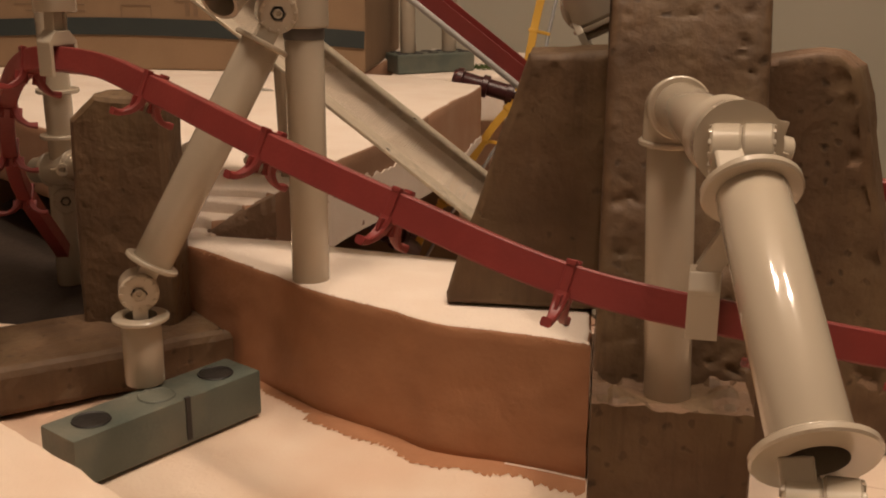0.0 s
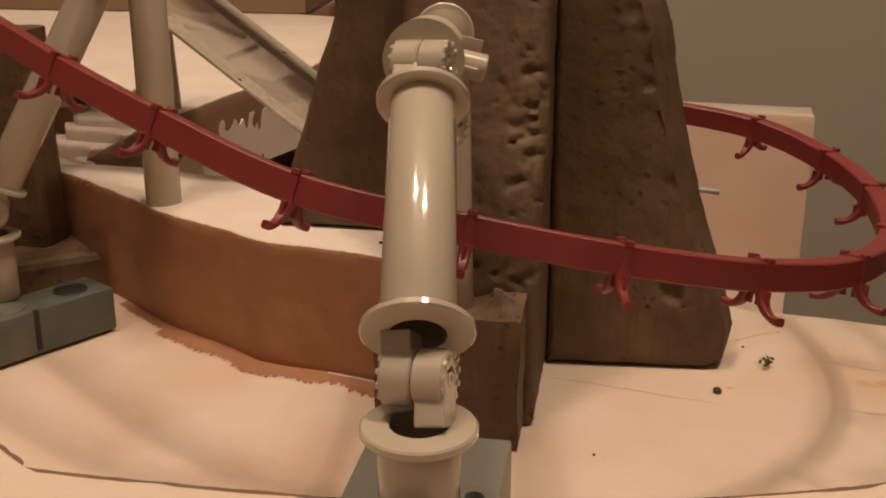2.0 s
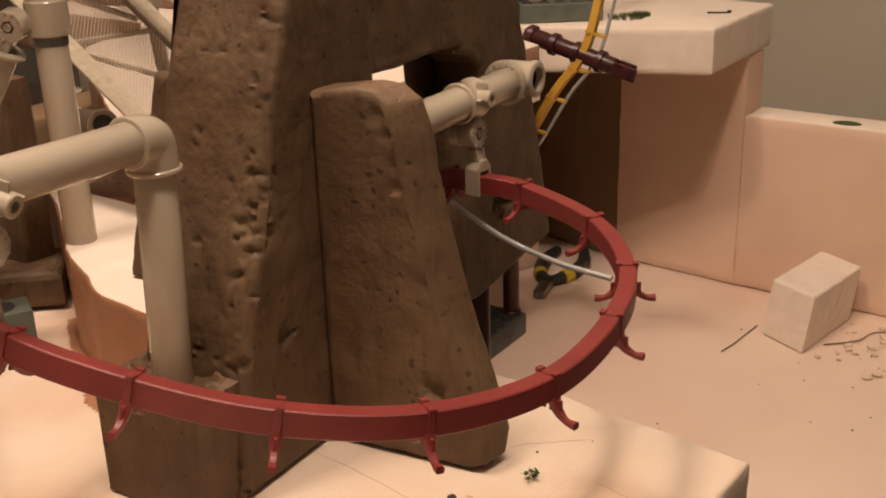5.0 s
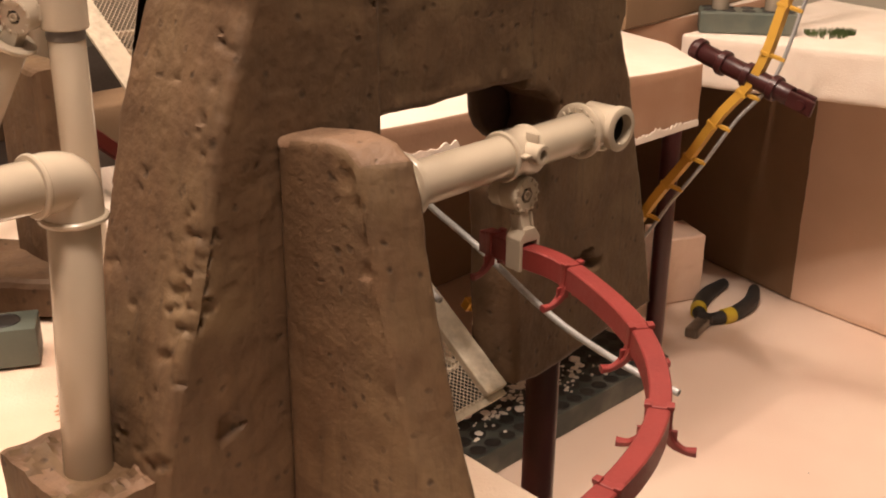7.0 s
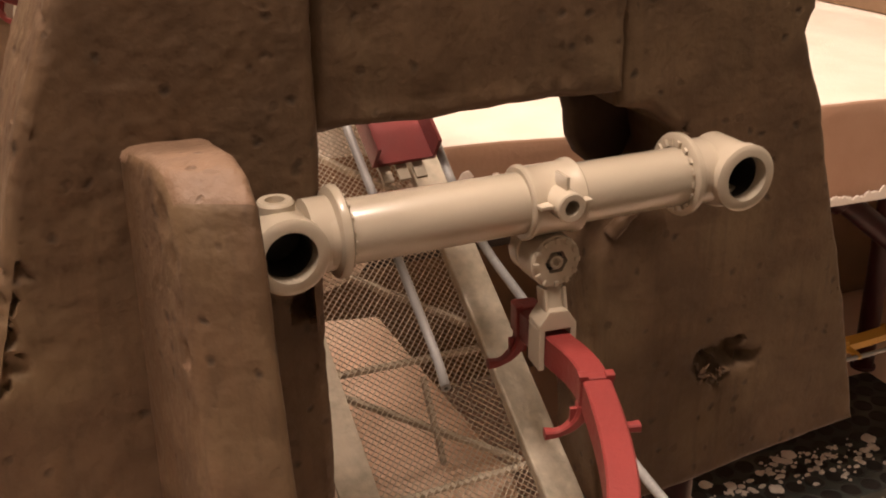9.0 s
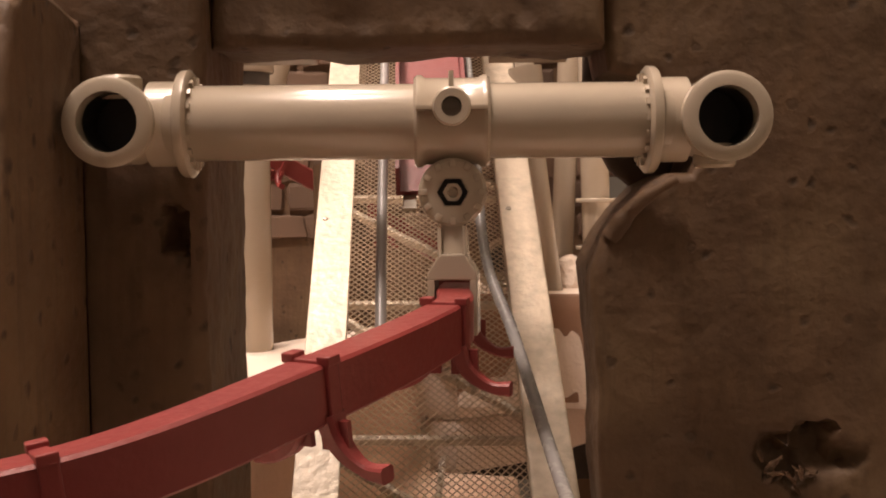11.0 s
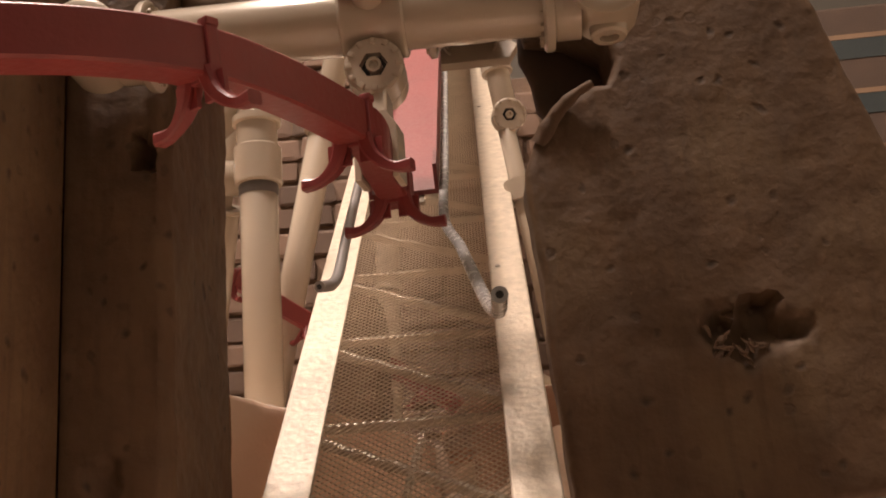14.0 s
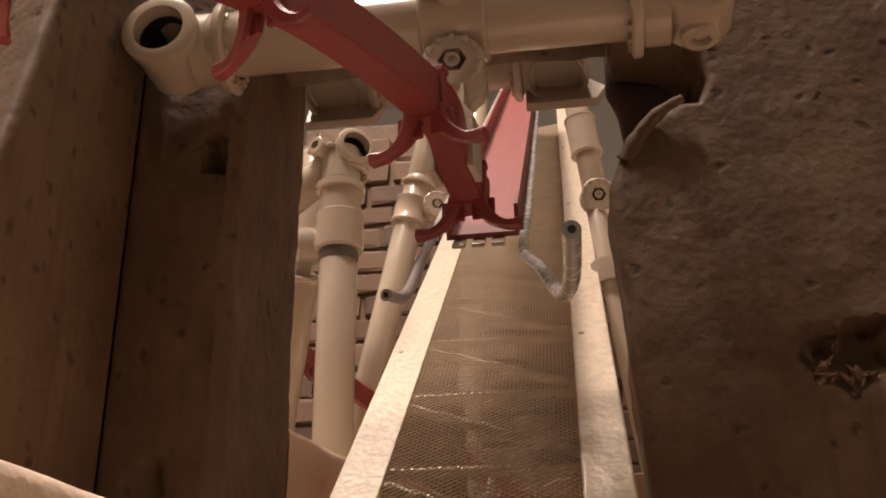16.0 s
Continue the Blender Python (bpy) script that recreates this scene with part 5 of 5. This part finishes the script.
def leaning_support():
    t = thing("leaning_support", (-0.09, 0.30, 0.15), "grey-beige slanting support pipe beside the lift", "pipe support")
    a, b = Vector((-0.1203, 0.3450, 0.0690)), Vector((-0.0586, 0.3450, 0.3410))
    k = (b - a).normalized()
    part("pipe", pipe(a, b), PLASTIC, t, smooth=True)
    part("sleeve", sleeve(b - k * 0.030, b - k * 0.014, 0.0102), PLASTIC, t, smooth=True)
    part("collar", collar(b - k * 0.004, k, R, 0.0104, 0.002), PLASTIC, t, smooth=True)
    part("upper_pipe", pipe(b - k * 0.004, b + k * 0.06, 0.0076), PLASTIC, t, smooth=True)
    knuckle("hinge", b - k * 0.022 + Vector((0.015, -0.005, 0)), (0.3, -0.95, 0), t)
    # cross pipe with an open end, low behind the post
    t2 = thing("low_cross_pipe", (0.0, 0.30, 0.14), "grey-beige cross pipe with an open end behind the post", "pipe support")
    e, f = Vector((0.0350, 0.2900, 0.1520)), Vector((0.0966, 0.3970, 0.1310))
    k = (f - e).normalized()
    part("pipe", pipe(e, f + k * 0.03), PLASTIC, t2, smooth=True)
    part("collar", collar(e + k * 0.002, k, R, 0.0100, 0.004), PLASTIC, t2, smooth=True)
    part("bore", lathe([(0, 0.0003), (0.0064, 0.0003)], 20, False, axis(e - k * 0.0004, e - k)[0]), HOLE_SHADE, t2)
    part("sleeve", sleeve(f - k * 0.012, f + k * 0.014, 0.0100, 0.0010), PLASTIC, t2, smooth=True)
    part("spout", nozzle(f + Vector((-0.0085, -0.004, 0.002)), (-0.92, -0.36, 0.05)), PLASTIC, t2, smooth=True)
    part("riser", pipe((f.x, f.y, f.z + 0.006), (f.x - 0.004, f.y, 0.30)), PLASTIC, t2, smooth=True)
    for z in (0.151, 0.178):
        part("collar", collar((f.x, f.y, z), (0, 0, 1), R, 0.0125, 0.0025), PLASTIC, t2, smooth=True)
    knuckle("hinge", (f.x + 0.006, f.y + 0.004, 0.110), (-0.9, -0.4, 0), t2)
    part("drop_pipe", pipe((f.x + 0.010, f.y + 0.008, 0.055), (f.x + 0.010, f.y + 0.008, 0.126)), PLASTIC, t2, smooth=True)


leaning_support()


def background_pipes():
    """Upright pipes farther back, seen through the arch."""
    for i, (x, y, z0, z1, lean) in enumerate(((-0.055, 0.47, 0.0680, 0.52, 0.02), (0.092, 0.56, 0.0550, 0.55, 0.02))):
        t = thing("background_pipe", (x, y, z0), "grey-beige upright support pipe standing behind the lift", "pipe support", "background pipes")
        part("pipe", pipe((x, y, z0), (x + lean, y, z1)), PLASTIC, t, smooth=True)
        part("collar", collar((x + lean * 0.4, y, z0 + (z1 - z0) * 0.4), (lean, 0, z1 - z0), R, 0.0105, 0.003), PLASTIC, t, smooth=True)


background_pipes()


def scrap(name, c, r, mat, label, category, seed, squash=0.6):
    bm = bmesh.new()
    bmesh.ops.create_icosphere(bm, subdivisions=3, radius=1)
    for v in bm.verts:
        p = v.co.copy()
        k = r * (1 + 0.35 * noise.noise(p * 1.7 + Vector((seed, 0, 0))))
        v.co = Vector(c) + Vector((p.x * k, p.y * k, max(p.z, -0.45) * k * squash))
    tagged(part(name, bm, mat), label, category)


scrap("foam_lump", (0.062, 0.262, 0.1455), 0.010, FOAM_WHITE, "small rounded white foam lump on the raised sheet", "foam scrap", 3, 0.9)


# ---- cardboard box ----
def cardboard_box():
    t = thing("cardboard_box", (0.6, 0.5, 0.1415), "large brown cardboard box with a dark printed band", "box")
    m = pose(0.508, 0.300, 0.1415, 0, 0, 3.0)
    part("box_body", box(0.0, 0.24, 0.0, 0.52, 0.0, 0.26, 0.002, m), CARD, t)
    # curved band on the face
    pts = curve_through([(-0.0008, 0.001 + 0.02 * i, 0.030 - 0.012 * math.sin(i / 25 * 3.0) * -1 - 0.004 * i / 25) for i in range(26)], 0.01)
    part("printed_band", sweep([m @ p for p in pts], [(-0.0008, -0.007), (0.0008, -0.007), (0.0008, 0.009), (-0.0008, 0.009)]), CARDDARK, t)
    g = [box(-0.0008, 0.0, 0.150, 0.182, 0.064, 0.0655, 0, m), box(-0.0008, 0.0, 0.160, 0.164, 0.051, 0.064, 0, m @ pose(0, 0, 0)), box(-0.0008, 0.0, 0.168, 0.172, 0.051, 0.064, 0, m)]
    part("printed_mark", joined(*g), CARDINK, t)
    for i in range(5):
        part("printed_line", box(-0.0006, 0.0, 0.27, 0.27 + 0.06 + 0.01 * (i % 3), 0.054 + 0.006 * i, 0.0555 + 0.006 * i, 0, m), CARDINK, t)
    part("printed_frame", joined(box(-0.0006, 0, 0.205, 0.235, 0.060, 0.061, 0, m), box(-0.0006, 0, 0.205, 0.206, 0.050, 0.061, 0, m), box(-0.0006, 0, 0.234, 0.235, 0.050, 0.061, 0, m)), CARDINK, t)


cardboard_box()


def stacked_boxes():
    """Two flat cartons stacked behind the large box."""
    for i, (z0, z1, x0) in enumerate(((0.1415, 0.375, 0.335), (0.3755, 0.605, 0.350))):
        t = thing("carton", (0.57, 0.89, z0), "brown carton with dark printed stripes stacked behind the large box", "box", "stacked cartons")
        part("box_body", box(x0, 0.80, 0.840, 0.935, z0, z1, 0.003), DARKCARD, t)
        for k in range(3):
            za = z0 + 0.045 + 0.062 * k
            part("dark_stripe", box(x0 + 0.03, 0.78, 0.8392, 0.8402, za, za + 0.022), CARDDARK, t)
            part("pale_stripe", box(x0 + 0.03, 0.78, 0.8390, 0.8401, za + 0.0225, za + 0.028), CARDINK, t)


stacked_boxes()


# ---- shelf things ----
def studded_base(t, c, along, n, w, tall, mat, hole=0.0060, step=0.018):
    a = Vector(along).normalized()
    s = Vector((-a.y, a.x, 0))
    m = Matrix(((a.x, s.x, 0, c[0]), (a.y, s.y, 0, c[1]), (0, 0, 1, c[2]), (0, 0, 0, 1)))
    ob = part("base_plate", box(-n * step / 2, n * step / 2, -w * step / 2, w * step / 2, 0, tall, 0.002, m), mat, t)
    for i in range(n):
        for j in range(w):
            x, y = (i + 0.5 - n / 2) * step, (j + 0.5 - w / 2) * step
            part("socket", lathe([(0, 0.0004), (hole * 0.9, 0.0004), (hole, 0.0008), (hole * 1.06, 0.0002)], 14, False, m @ Matrix.Translation((x, y, tall))), HOLE_SHADE, ob)
    return m


def shelf_support():
    t = thing("shelf_support", (0.65, 0.255, 0.1275), "teal socket base with two pipes on the foam shelf", "pipe support")
    studded_base(t, (0.655, 0.262, 0.1275), (0.56, -0.83, 0), 5, 2, 0.020, TEAL)
    for x, y in ((0.640, 0.283), (0.668, 0.243)):
        part("pipe", pipe((x, y, 0.1480), (x, y, 0.33)), PLASTIC, t, smooth=True)
    rnd = random.Random(4)
    bm = bmesh.new()
    for cx, cy, r in ((0.694, 0.200, 0.020), (0.712, 0.190, 0.010)):
        for _ in range(260):
            a, q = rnd.uniform(0, 6.283), r * math.sqrt(rnd.random())
            p = Vector((cx + q * math.cos(a), cy + q * math.sin(a), 0.1268))
            h = rnd.uniform(0.003, 0.007)
            d = Vector((rnd.uniform(-0.5, 0.5), rnd.uniform(-0.5, 0.5), 1)) * h
            s = Vector((math.cos(a), math.sin(a), 0)) * 0.0006
            s2 = Vector((-s.y, s.x, 0))
            v = [bm.verts.new(p - s), bm.verts.new(p + s), bm.verts.new(p + s2), bm.verts.new(p + d)]
            for q3 in ((0, 1, 3), (1, 2, 3), (2, 0, 3)):
                bm.faces.new([v[i] for i in q3])
    tagged(part("grass_flock", bm, GRASS), "dark green flock grass tuft on the shelf", "model grass", kind="stuff")
    m = pose(0.7900, -0.0225, 0.0107)
    tagged(part("green_patch", lathe([(0, 0.0016), (0.010, 0.0014), (0.013, 0.0), (0, 0.0)], 18, False, m @ Matrix.Diagonal((0.7, 1.2, 1, 1))), GRASS), "small green flock patch on the wall top", "model grass")
    tagged(part("twig", joined(box(-0.012, 0.012, -0.0012, 0.0012, 0, 0.0018, 0.0004, pose(0.757, 0.118, 0.1273, 0, 0, -70)), box(-0.002, 0.002, -0.002, 0.002, 0, 0.003, 0.0006, pose(0.764, 0.108, 0.1273))), BLACKRUBBER), "small dark twig scrap on the shelf", "scrap")


shelf_support()


# ---- yellow track ----
YELLOW_LINE = [(0.500, 0.120, 0.290), (0.485, 0.138, 0.200), (0.474, 0.151, 0.135), (0.470, 0.178, 0.0950), (0.470, 0.2037, 0.0523), (0.469, 0.2273, 0.0171), (0.4600, 0.2470, -0.0200),
               (0.4250, 0.2560, -0.0420), (0.380, 0.262, -0.0490), (0.330, 0.266, -0.0480), (0.27, 0.268, -0.035)]


def yellow_track():
    line = curve_through(YELLOW_LINE, 0.004)
    t = thing("yellow_track", YELLOW_LINE[0], "yellow plastic coaster track curving down behind the tower", "track")
    part("rail", sweep(line, [(-0.0035, -0.004), (0.0035, -0.004), (0.0035, 0.004), (-0.0035, 0.004)], flat=False), YELLOW, t)
    off = Vector((0.002, -0.013, -0.003))
    part("clear_rod", sweep([p + off for p in line], circle(0.0016, 10), flat=False), WHITE_ROD, t, smooth=True)
    acc = 0
    for a, b in zip(line, line[1:]):
        acc += (b - a).length
        if acc > 0.034:
            acc = 0
            m, n = axis(a, a + off)
            part("prong", box(-0.0018, 0.0018, -0.0015, 0.0015, 0.001, n + 0.0015, 0.0005, m), YELLOW, t)
            part("clip", box(-0.0045, 0.0045, -0.0048, 0.0048, -0.0014, 0.0014, 0.0004, axis(a, b)[0]), YELLOW, t)


yellow_track()


# ---- dark red pipes and the dark base plate ----
def dark_supports():
    t = thing("dark_base_plate", (0.40, 0.30, -0.2), "dark grey-green socket plate on the board with plaster crumbs", "base plate")
    a = Vector((0.5520 - 0.2400, 0.2480 - 0.2600, 0)).normalized()
    c = Vector((0.396, 0.254, 0)) + Vector((-a.y, a.x, 0)) * 0.072
    studded_base(t, (c.x, c.y, -0.1995), a, 17, 8, 0.0245, BASEGREY, 0.0072)
    rnd = random.Random(12)
    for i in range(16):
        x, y = 0.30 + 0.012 * i + rnd.uniform(-0.006, 0.006), 0.305 + rnd.uniform(-0.022, 0.012)
        scrap("plaster_crumb", (x, y, -0.1738), rnd.uniform(0.002, 0.006), PAPER, "white plaster crumb on the dark base plate", "crumb", i, 0.25)
    bm = bmesh.new()
    for i in range(130):
        x, y = 0.395 + rnd.gauss(0, 0.050), 0.297 + rnd.gauss(0, 0.012)
        r, spin, k = rnd.uniform(0.0009, 0.0042), rnd.uniform(0, 6.28), rnd.randint(5, 8)
        z = -0.1748 + rnd.uniform(0.0008, 0.0014)
        rim = [(x + r * rnd.uniform(0.5, 1.2) * math.cos(spin + 6.283 * j / k), y + 0.8 * r * rnd.uniform(0.5, 1.2) * math.sin(spin + 6.283 * j / k)) for j in range(k)]
        low = [bm.verts.new((u, v, z - 0.0014)) for u, v in rim]
        top = [bm.verts.new((x + (u - x) * 0.75, y + (v - y) * 0.75, z)) for u, v in rim]
        bm.faces.new(top)
        for j in range(k):
            bm.faces.new((low[j], low[(j + 1) % k], top[(j + 1) % k], top[j]))
    tagged(part("plaster_dust", bm, PAPER), "fine white plaster scraps strewn over the dark base plate", "crumbs", kind="stuff")
    for x, y, z1 in ((0.5430, 0.2640, 0.0915), (0.556, 0.40, 0.0915)):
        p = thing("dark_pillar", (x, y, -0.175), "dark red plastic pillar standing in the dark base plate", "pipe support", "dark pillars")
        part("pipe", pipe((x, y, -0.1755), (x, y, z1), 0.0088), DARKRED, p, smooth=True)
        part("collar", collar((x, y, -0.1735), (0, 0, 1), 0.0088, 0.0108, 0.003), DARKRED, p, smooth=True)
    p = thing("dark_pillar", (0.0863, 0.0495, -0.1995), "dark red plastic pillar under the rock tower beside the base plate", "pipe support", "dark pillars")
    part("pipe", pipe((0.0863, 0.0495, -0.1990), (0.0863, 0.0495, 0.0725), 0.0084), DARKRED, p, smooth=True)
    part("collar", collar((0.0863, 0.0495, -0.1960), (0, 0, 1), 0.0084, 0.0108, 0.004), DARKRED, p, smooth=True)
    q = thing("dark_track_clamp", (0.47, 0.2, 0.14), "dark red plastic arm with clamp jaws holding the yellow track", "pipe support")
    p0, p1 = Vector((0.4775, 0.212, 0.1437)), Vector((0.4750, 0.122, 0.1200))
    d = (p1 - p0).normalized()
    part("arm", pipe(p0, p1, 0.0078), DARKRED, q, smooth=True)
    for k in (0.006, 0.030, 0.054, 0.078):
        part("ring", collar(p0 + d * k, d, 0.0078, 0.0102, 0.006), DARKRED, q, smooth=True)
    part("jaw", box(-0.0075, -0.0035, -0.006, 0.006, 0, 0.022, 0.001, axis(p1, p1 + d)[0]), DARKRED, q)
    part("jaw", box(0.0035, 0.0075, -0.006, 0.006, 0, 0.017, 0.001, axis(p1, p1 + d)[0]), DARKRED, q)
    part("pin", lathe([(0, -0.010), (0.004, -0.010), (0.004, 0.010), (0, 0.010)], 12, False, axis(p1 + d * 0.012, p1 + d * 0.012 + Vector((1, 0, 0)))[0]), DARKRED, q)
    r = thing("dark_slanting_pipe", (0.40, 0.28, 0.05), "dark red slanting pipe reaching to the yellow track", "pipe support")
    p0, p1 = Vector((0.350, 0.330, 0.088)), Vector((0.462, 0.2455, -0.0177))
    d = (p1 - p0).normalized()
    part("arm", pipe(p0, p1, 0.0082), DARKRED, r, smooth=True)
    for k in (0.075, 0.132, 0.150):
        part("ring", collar(p0 + d * k, d, 0.0082, 0.0112, 0.006), DARKRED, r, smooth=True)


dark_supports()


# ---- pliers ----
def pliers():
    t = thing("pliers", (0.66, 0.30, -0.2), "small pliers with black and yellow grips lying on the board", "pliers")
    z = -0.1935
    o = Vector((0.672, 0.283, z))
    a, b = Vector((0.783, 0.321, z)), Vector((0.793, 0.287, z))
    part("jaw", joined(box(-0.0075, 0.0075, -0.0055, 0.0055, -0.034, 0.006, 0.003, axis(o, a * 0.5 + b * 0.5)[0])), STEEL, t)
    part("pivot", lathe([(0, 0.007), (0.008, 0.0065), (0.0095, 0.0), (0, 0.0)], 18, False, pose(o.x + 0.006, o.y + 0.001, z)), BLACKRUBBER, t, smooth=True)
    for e, bow in ((a, Vector((-0.006, 0.010, 0))), (b, Vector((0.004, -0.014, 0)))):
        pts = curve_through([o + (e - o) * 0.06, o + (e - o) * 0.30 + bow, o + (e - o) * 0.65 + bow, e], 0.004)
        n = len(pts)
        g = part("grip", sweep(pts, circle(0.0078, 14), flat=False, scale=[0.8 + 0.35 * math.sin(math.pi * i / (n - 1)) for i in range(n)]), BLACKRUBBER, t, smooth=True)
        k = n // 5
        part("grip_ring", sweep(pts[k:k + 4], circle(0.0090, 14), flat=False), YELLOWGRIP, g, smooth=True)
    r = thing("small_block", (0.72, 0.37, -0.2), "small brown foam block standing by the wall", "foam block")
    part("block_body", foam([(0.690, 0.345), (0.735, 0.325), (0.760, 0.370), (0.715, 0.392)], -0.1994, -0.120, None, 0.006, 0.0008, 0.002, seed=61), FOAM_PINK, r)


pliers()


# ---- foam cut-off and rubble ----
def rubble():
    e1, e2, e3 = Vector((0.031, 0.050, 0.0)), Vector((0.008, -0.006, 0.063)), Vector((0.110, -0.025, 0.0))
    m = Matrix(((e3.x, e1.x, e2.x, 0.633), (e3.y, e1.y, e2.y, -0.030), (e3.z, e1.z, e2.z, -0.1995), (0, 0, 0, 1)))
    b = foam([(0, 0), (0.094, 0), (0.094, 0.045), (0, 0.045)], 0, 0.057, None, 0.006, 0.0010, 0.002, seed=71.0)
    b.transform(m @ Matrix.Diagonal((1 / 0.094, 1 / 0.045, 1 / 0.057, 1)))
    ob = part("foam_offcut", b, FOAM_WHITE)
    tagged(ob, "chunky pinkish white foam offcut lying on the board", "foam block")
    rnd = random.Random(33)
    bm = bmesh.new()
    for i in range(110):
        x, y = rnd.gauss(0.70, 0.05), rnd.gauss(-0.085, 0.035)
        if x > 0.735 or (0.64 < x < 0.75 and -0.045 < y < 0.03):
            continue
        r = abs(rnd.gauss(0, 0.0021)) + 0.0006
        f = bmesh.ops.create_icosphere(bm, subdivisions=1, radius=r)
        for v in f["verts"]:
            v.co = Vector((v.co.x * rnd.uniform(0.7, 1.5), v.co.y * rnd.uniform(0.7, 1.5), v.co.z * 0.55)) + Vector((x, y, -0.1992 + r * 0.3))
    tagged(part("foam_crumbs", bm, FOAM_STAIN), "scattered foam crumbs on the base board", "crumbs", kind="stuff")
    bm = bmesh.new()
    for i in range(16):
        x, y = rnd.uniform(0.35, 0.72), rnd.uniform(-0.15, 0.10)
        r = rnd.uniform(0.0003, 0.0012)
        f = bmesh.ops.create_icosphere(bm, subdivisions=1, radius=r)
        for v in f["verts"]:
            v.co = Vector((v.co.x * rnd.uniform(0.7, 2.0), v.co.y, v.co.z * 0.5)) + Vector((x, y, -0.1995))
    for i in range(9):
        x, y = rnd.uniform(-0.26, -0.03), rnd.uniform(-0.13, 0.02)
        r = rnd.uniform(0.0003, 0.0009)
        f = bmesh.ops.create_icosphere(bm, subdivisions=1, radius=r)
        for v in f["verts"]:
            v.co = Vector((v.co.x * rnd.uniform(0.7, 2.0), v.co.y, v.co.z * 0.5)) + Vector((x, y, 0.0678))
    tagged(part("dark_specks", bm, BLACKRUBBER), "small dark specks of dirt on the foam", "specks", kind="stuff")
    for i, pts in enumerate(([(0.600, 0.045, -0.1985), (0.625, 0.038, -0.1975), (0.645, 0.036, -0.1985), (0.68, 0.030, -0.1985)], [(0.665, -0.045, -0.1985), (0.69, -0.075, -0.1975), (0.72, -0.088, -0.1980), (0.735, -0.13, -0.1985)])):
        tagged(part("cut_wire", sweep(curve_through(pts, 0.004), circle(0.0007, 8), flat=False), STEEL), "thin cut wire lying on the board", "wire")
    # leaf and speck near the tower
    bm = bmesh.new()
    rnd = random.Random(2)
    for i in range(26):
        p = Vector((-0.0845 + rnd.gauss(0, 0.0011), -0.0727 + rnd.gauss(0, 0.0016), 0.0690 + rnd.uniform(0, 0.002)))
        d1, d2 = [Vector((rnd.uniform(-1, 1), rnd.uniform(-1, 1), rnd.uniform(-0.4, 0.8))) * 0.0014 for _ in range(2)]
        q = [bm.verts.new(p), bm.verts.new(p + d1), bm.verts.new(p + d1 + d2), bm.verts.new(p + d2)]
        bm.faces.new(q)
        q2 = [bm.verts.new(v.co + Vector((0, 0, 0.0003))) for v in q]
        bm.faces.new(q2)
    tagged(part("green_scrap", bm, GRASS), "crumpled scrap of green model foliage on the foam", "scrap")
    scrap("dark_crumb", (-0.1126, -0.0505, 0.0686), 0.0018, BLACKRUBBER, "dark crumb on the foam terrace", "crumb", 5)
    scrap("dark_crumb", (-0.1120, 0.0880, 0.1236), 0.0009, BLACKRUBBER, "dark crumb on the white ledge", "crumb", 6)


rubble()


# screw lying on the raised sheet
def loose_screw():
    p = Vector((0.3557, 0.3599, 0.1455))
    m, _ = axis(p, p + Vector((-0.0076, -0.0170, -0.0012)))
    t = thing("loose_screw", (p.x, p.y, 0.1415), "small steel cross-head screw lying on white foam", "screw")
    part("shank", lathe([(0.0022, 0.002)] + [(0.0016 + 0.0005 * (i % 2), 0.004 + 0.0009 * i) for i in range(16)] + [(0.0, 0.0215)], 12, False, m), STEEL, t, smooth=True)
    head = part("head", lathe([(0, 0), (0.0030, 0), (0.0042, 0.0006), (0.0043, 0.0012), (0.0022, 0.0030)], 20, False, m), STEEL, t, smooth=True)
    part("cross_slot", joined(box(-0.0023, 0.0023, -0.0005, 0.0005, -0.0001, 0.0005, 0, m), box(-0.0005, 0.0005, -0.0023, 0.0023, -0.0002, 0.0004, 0, m)), HOLE_SHADE, head)


loose_screw()
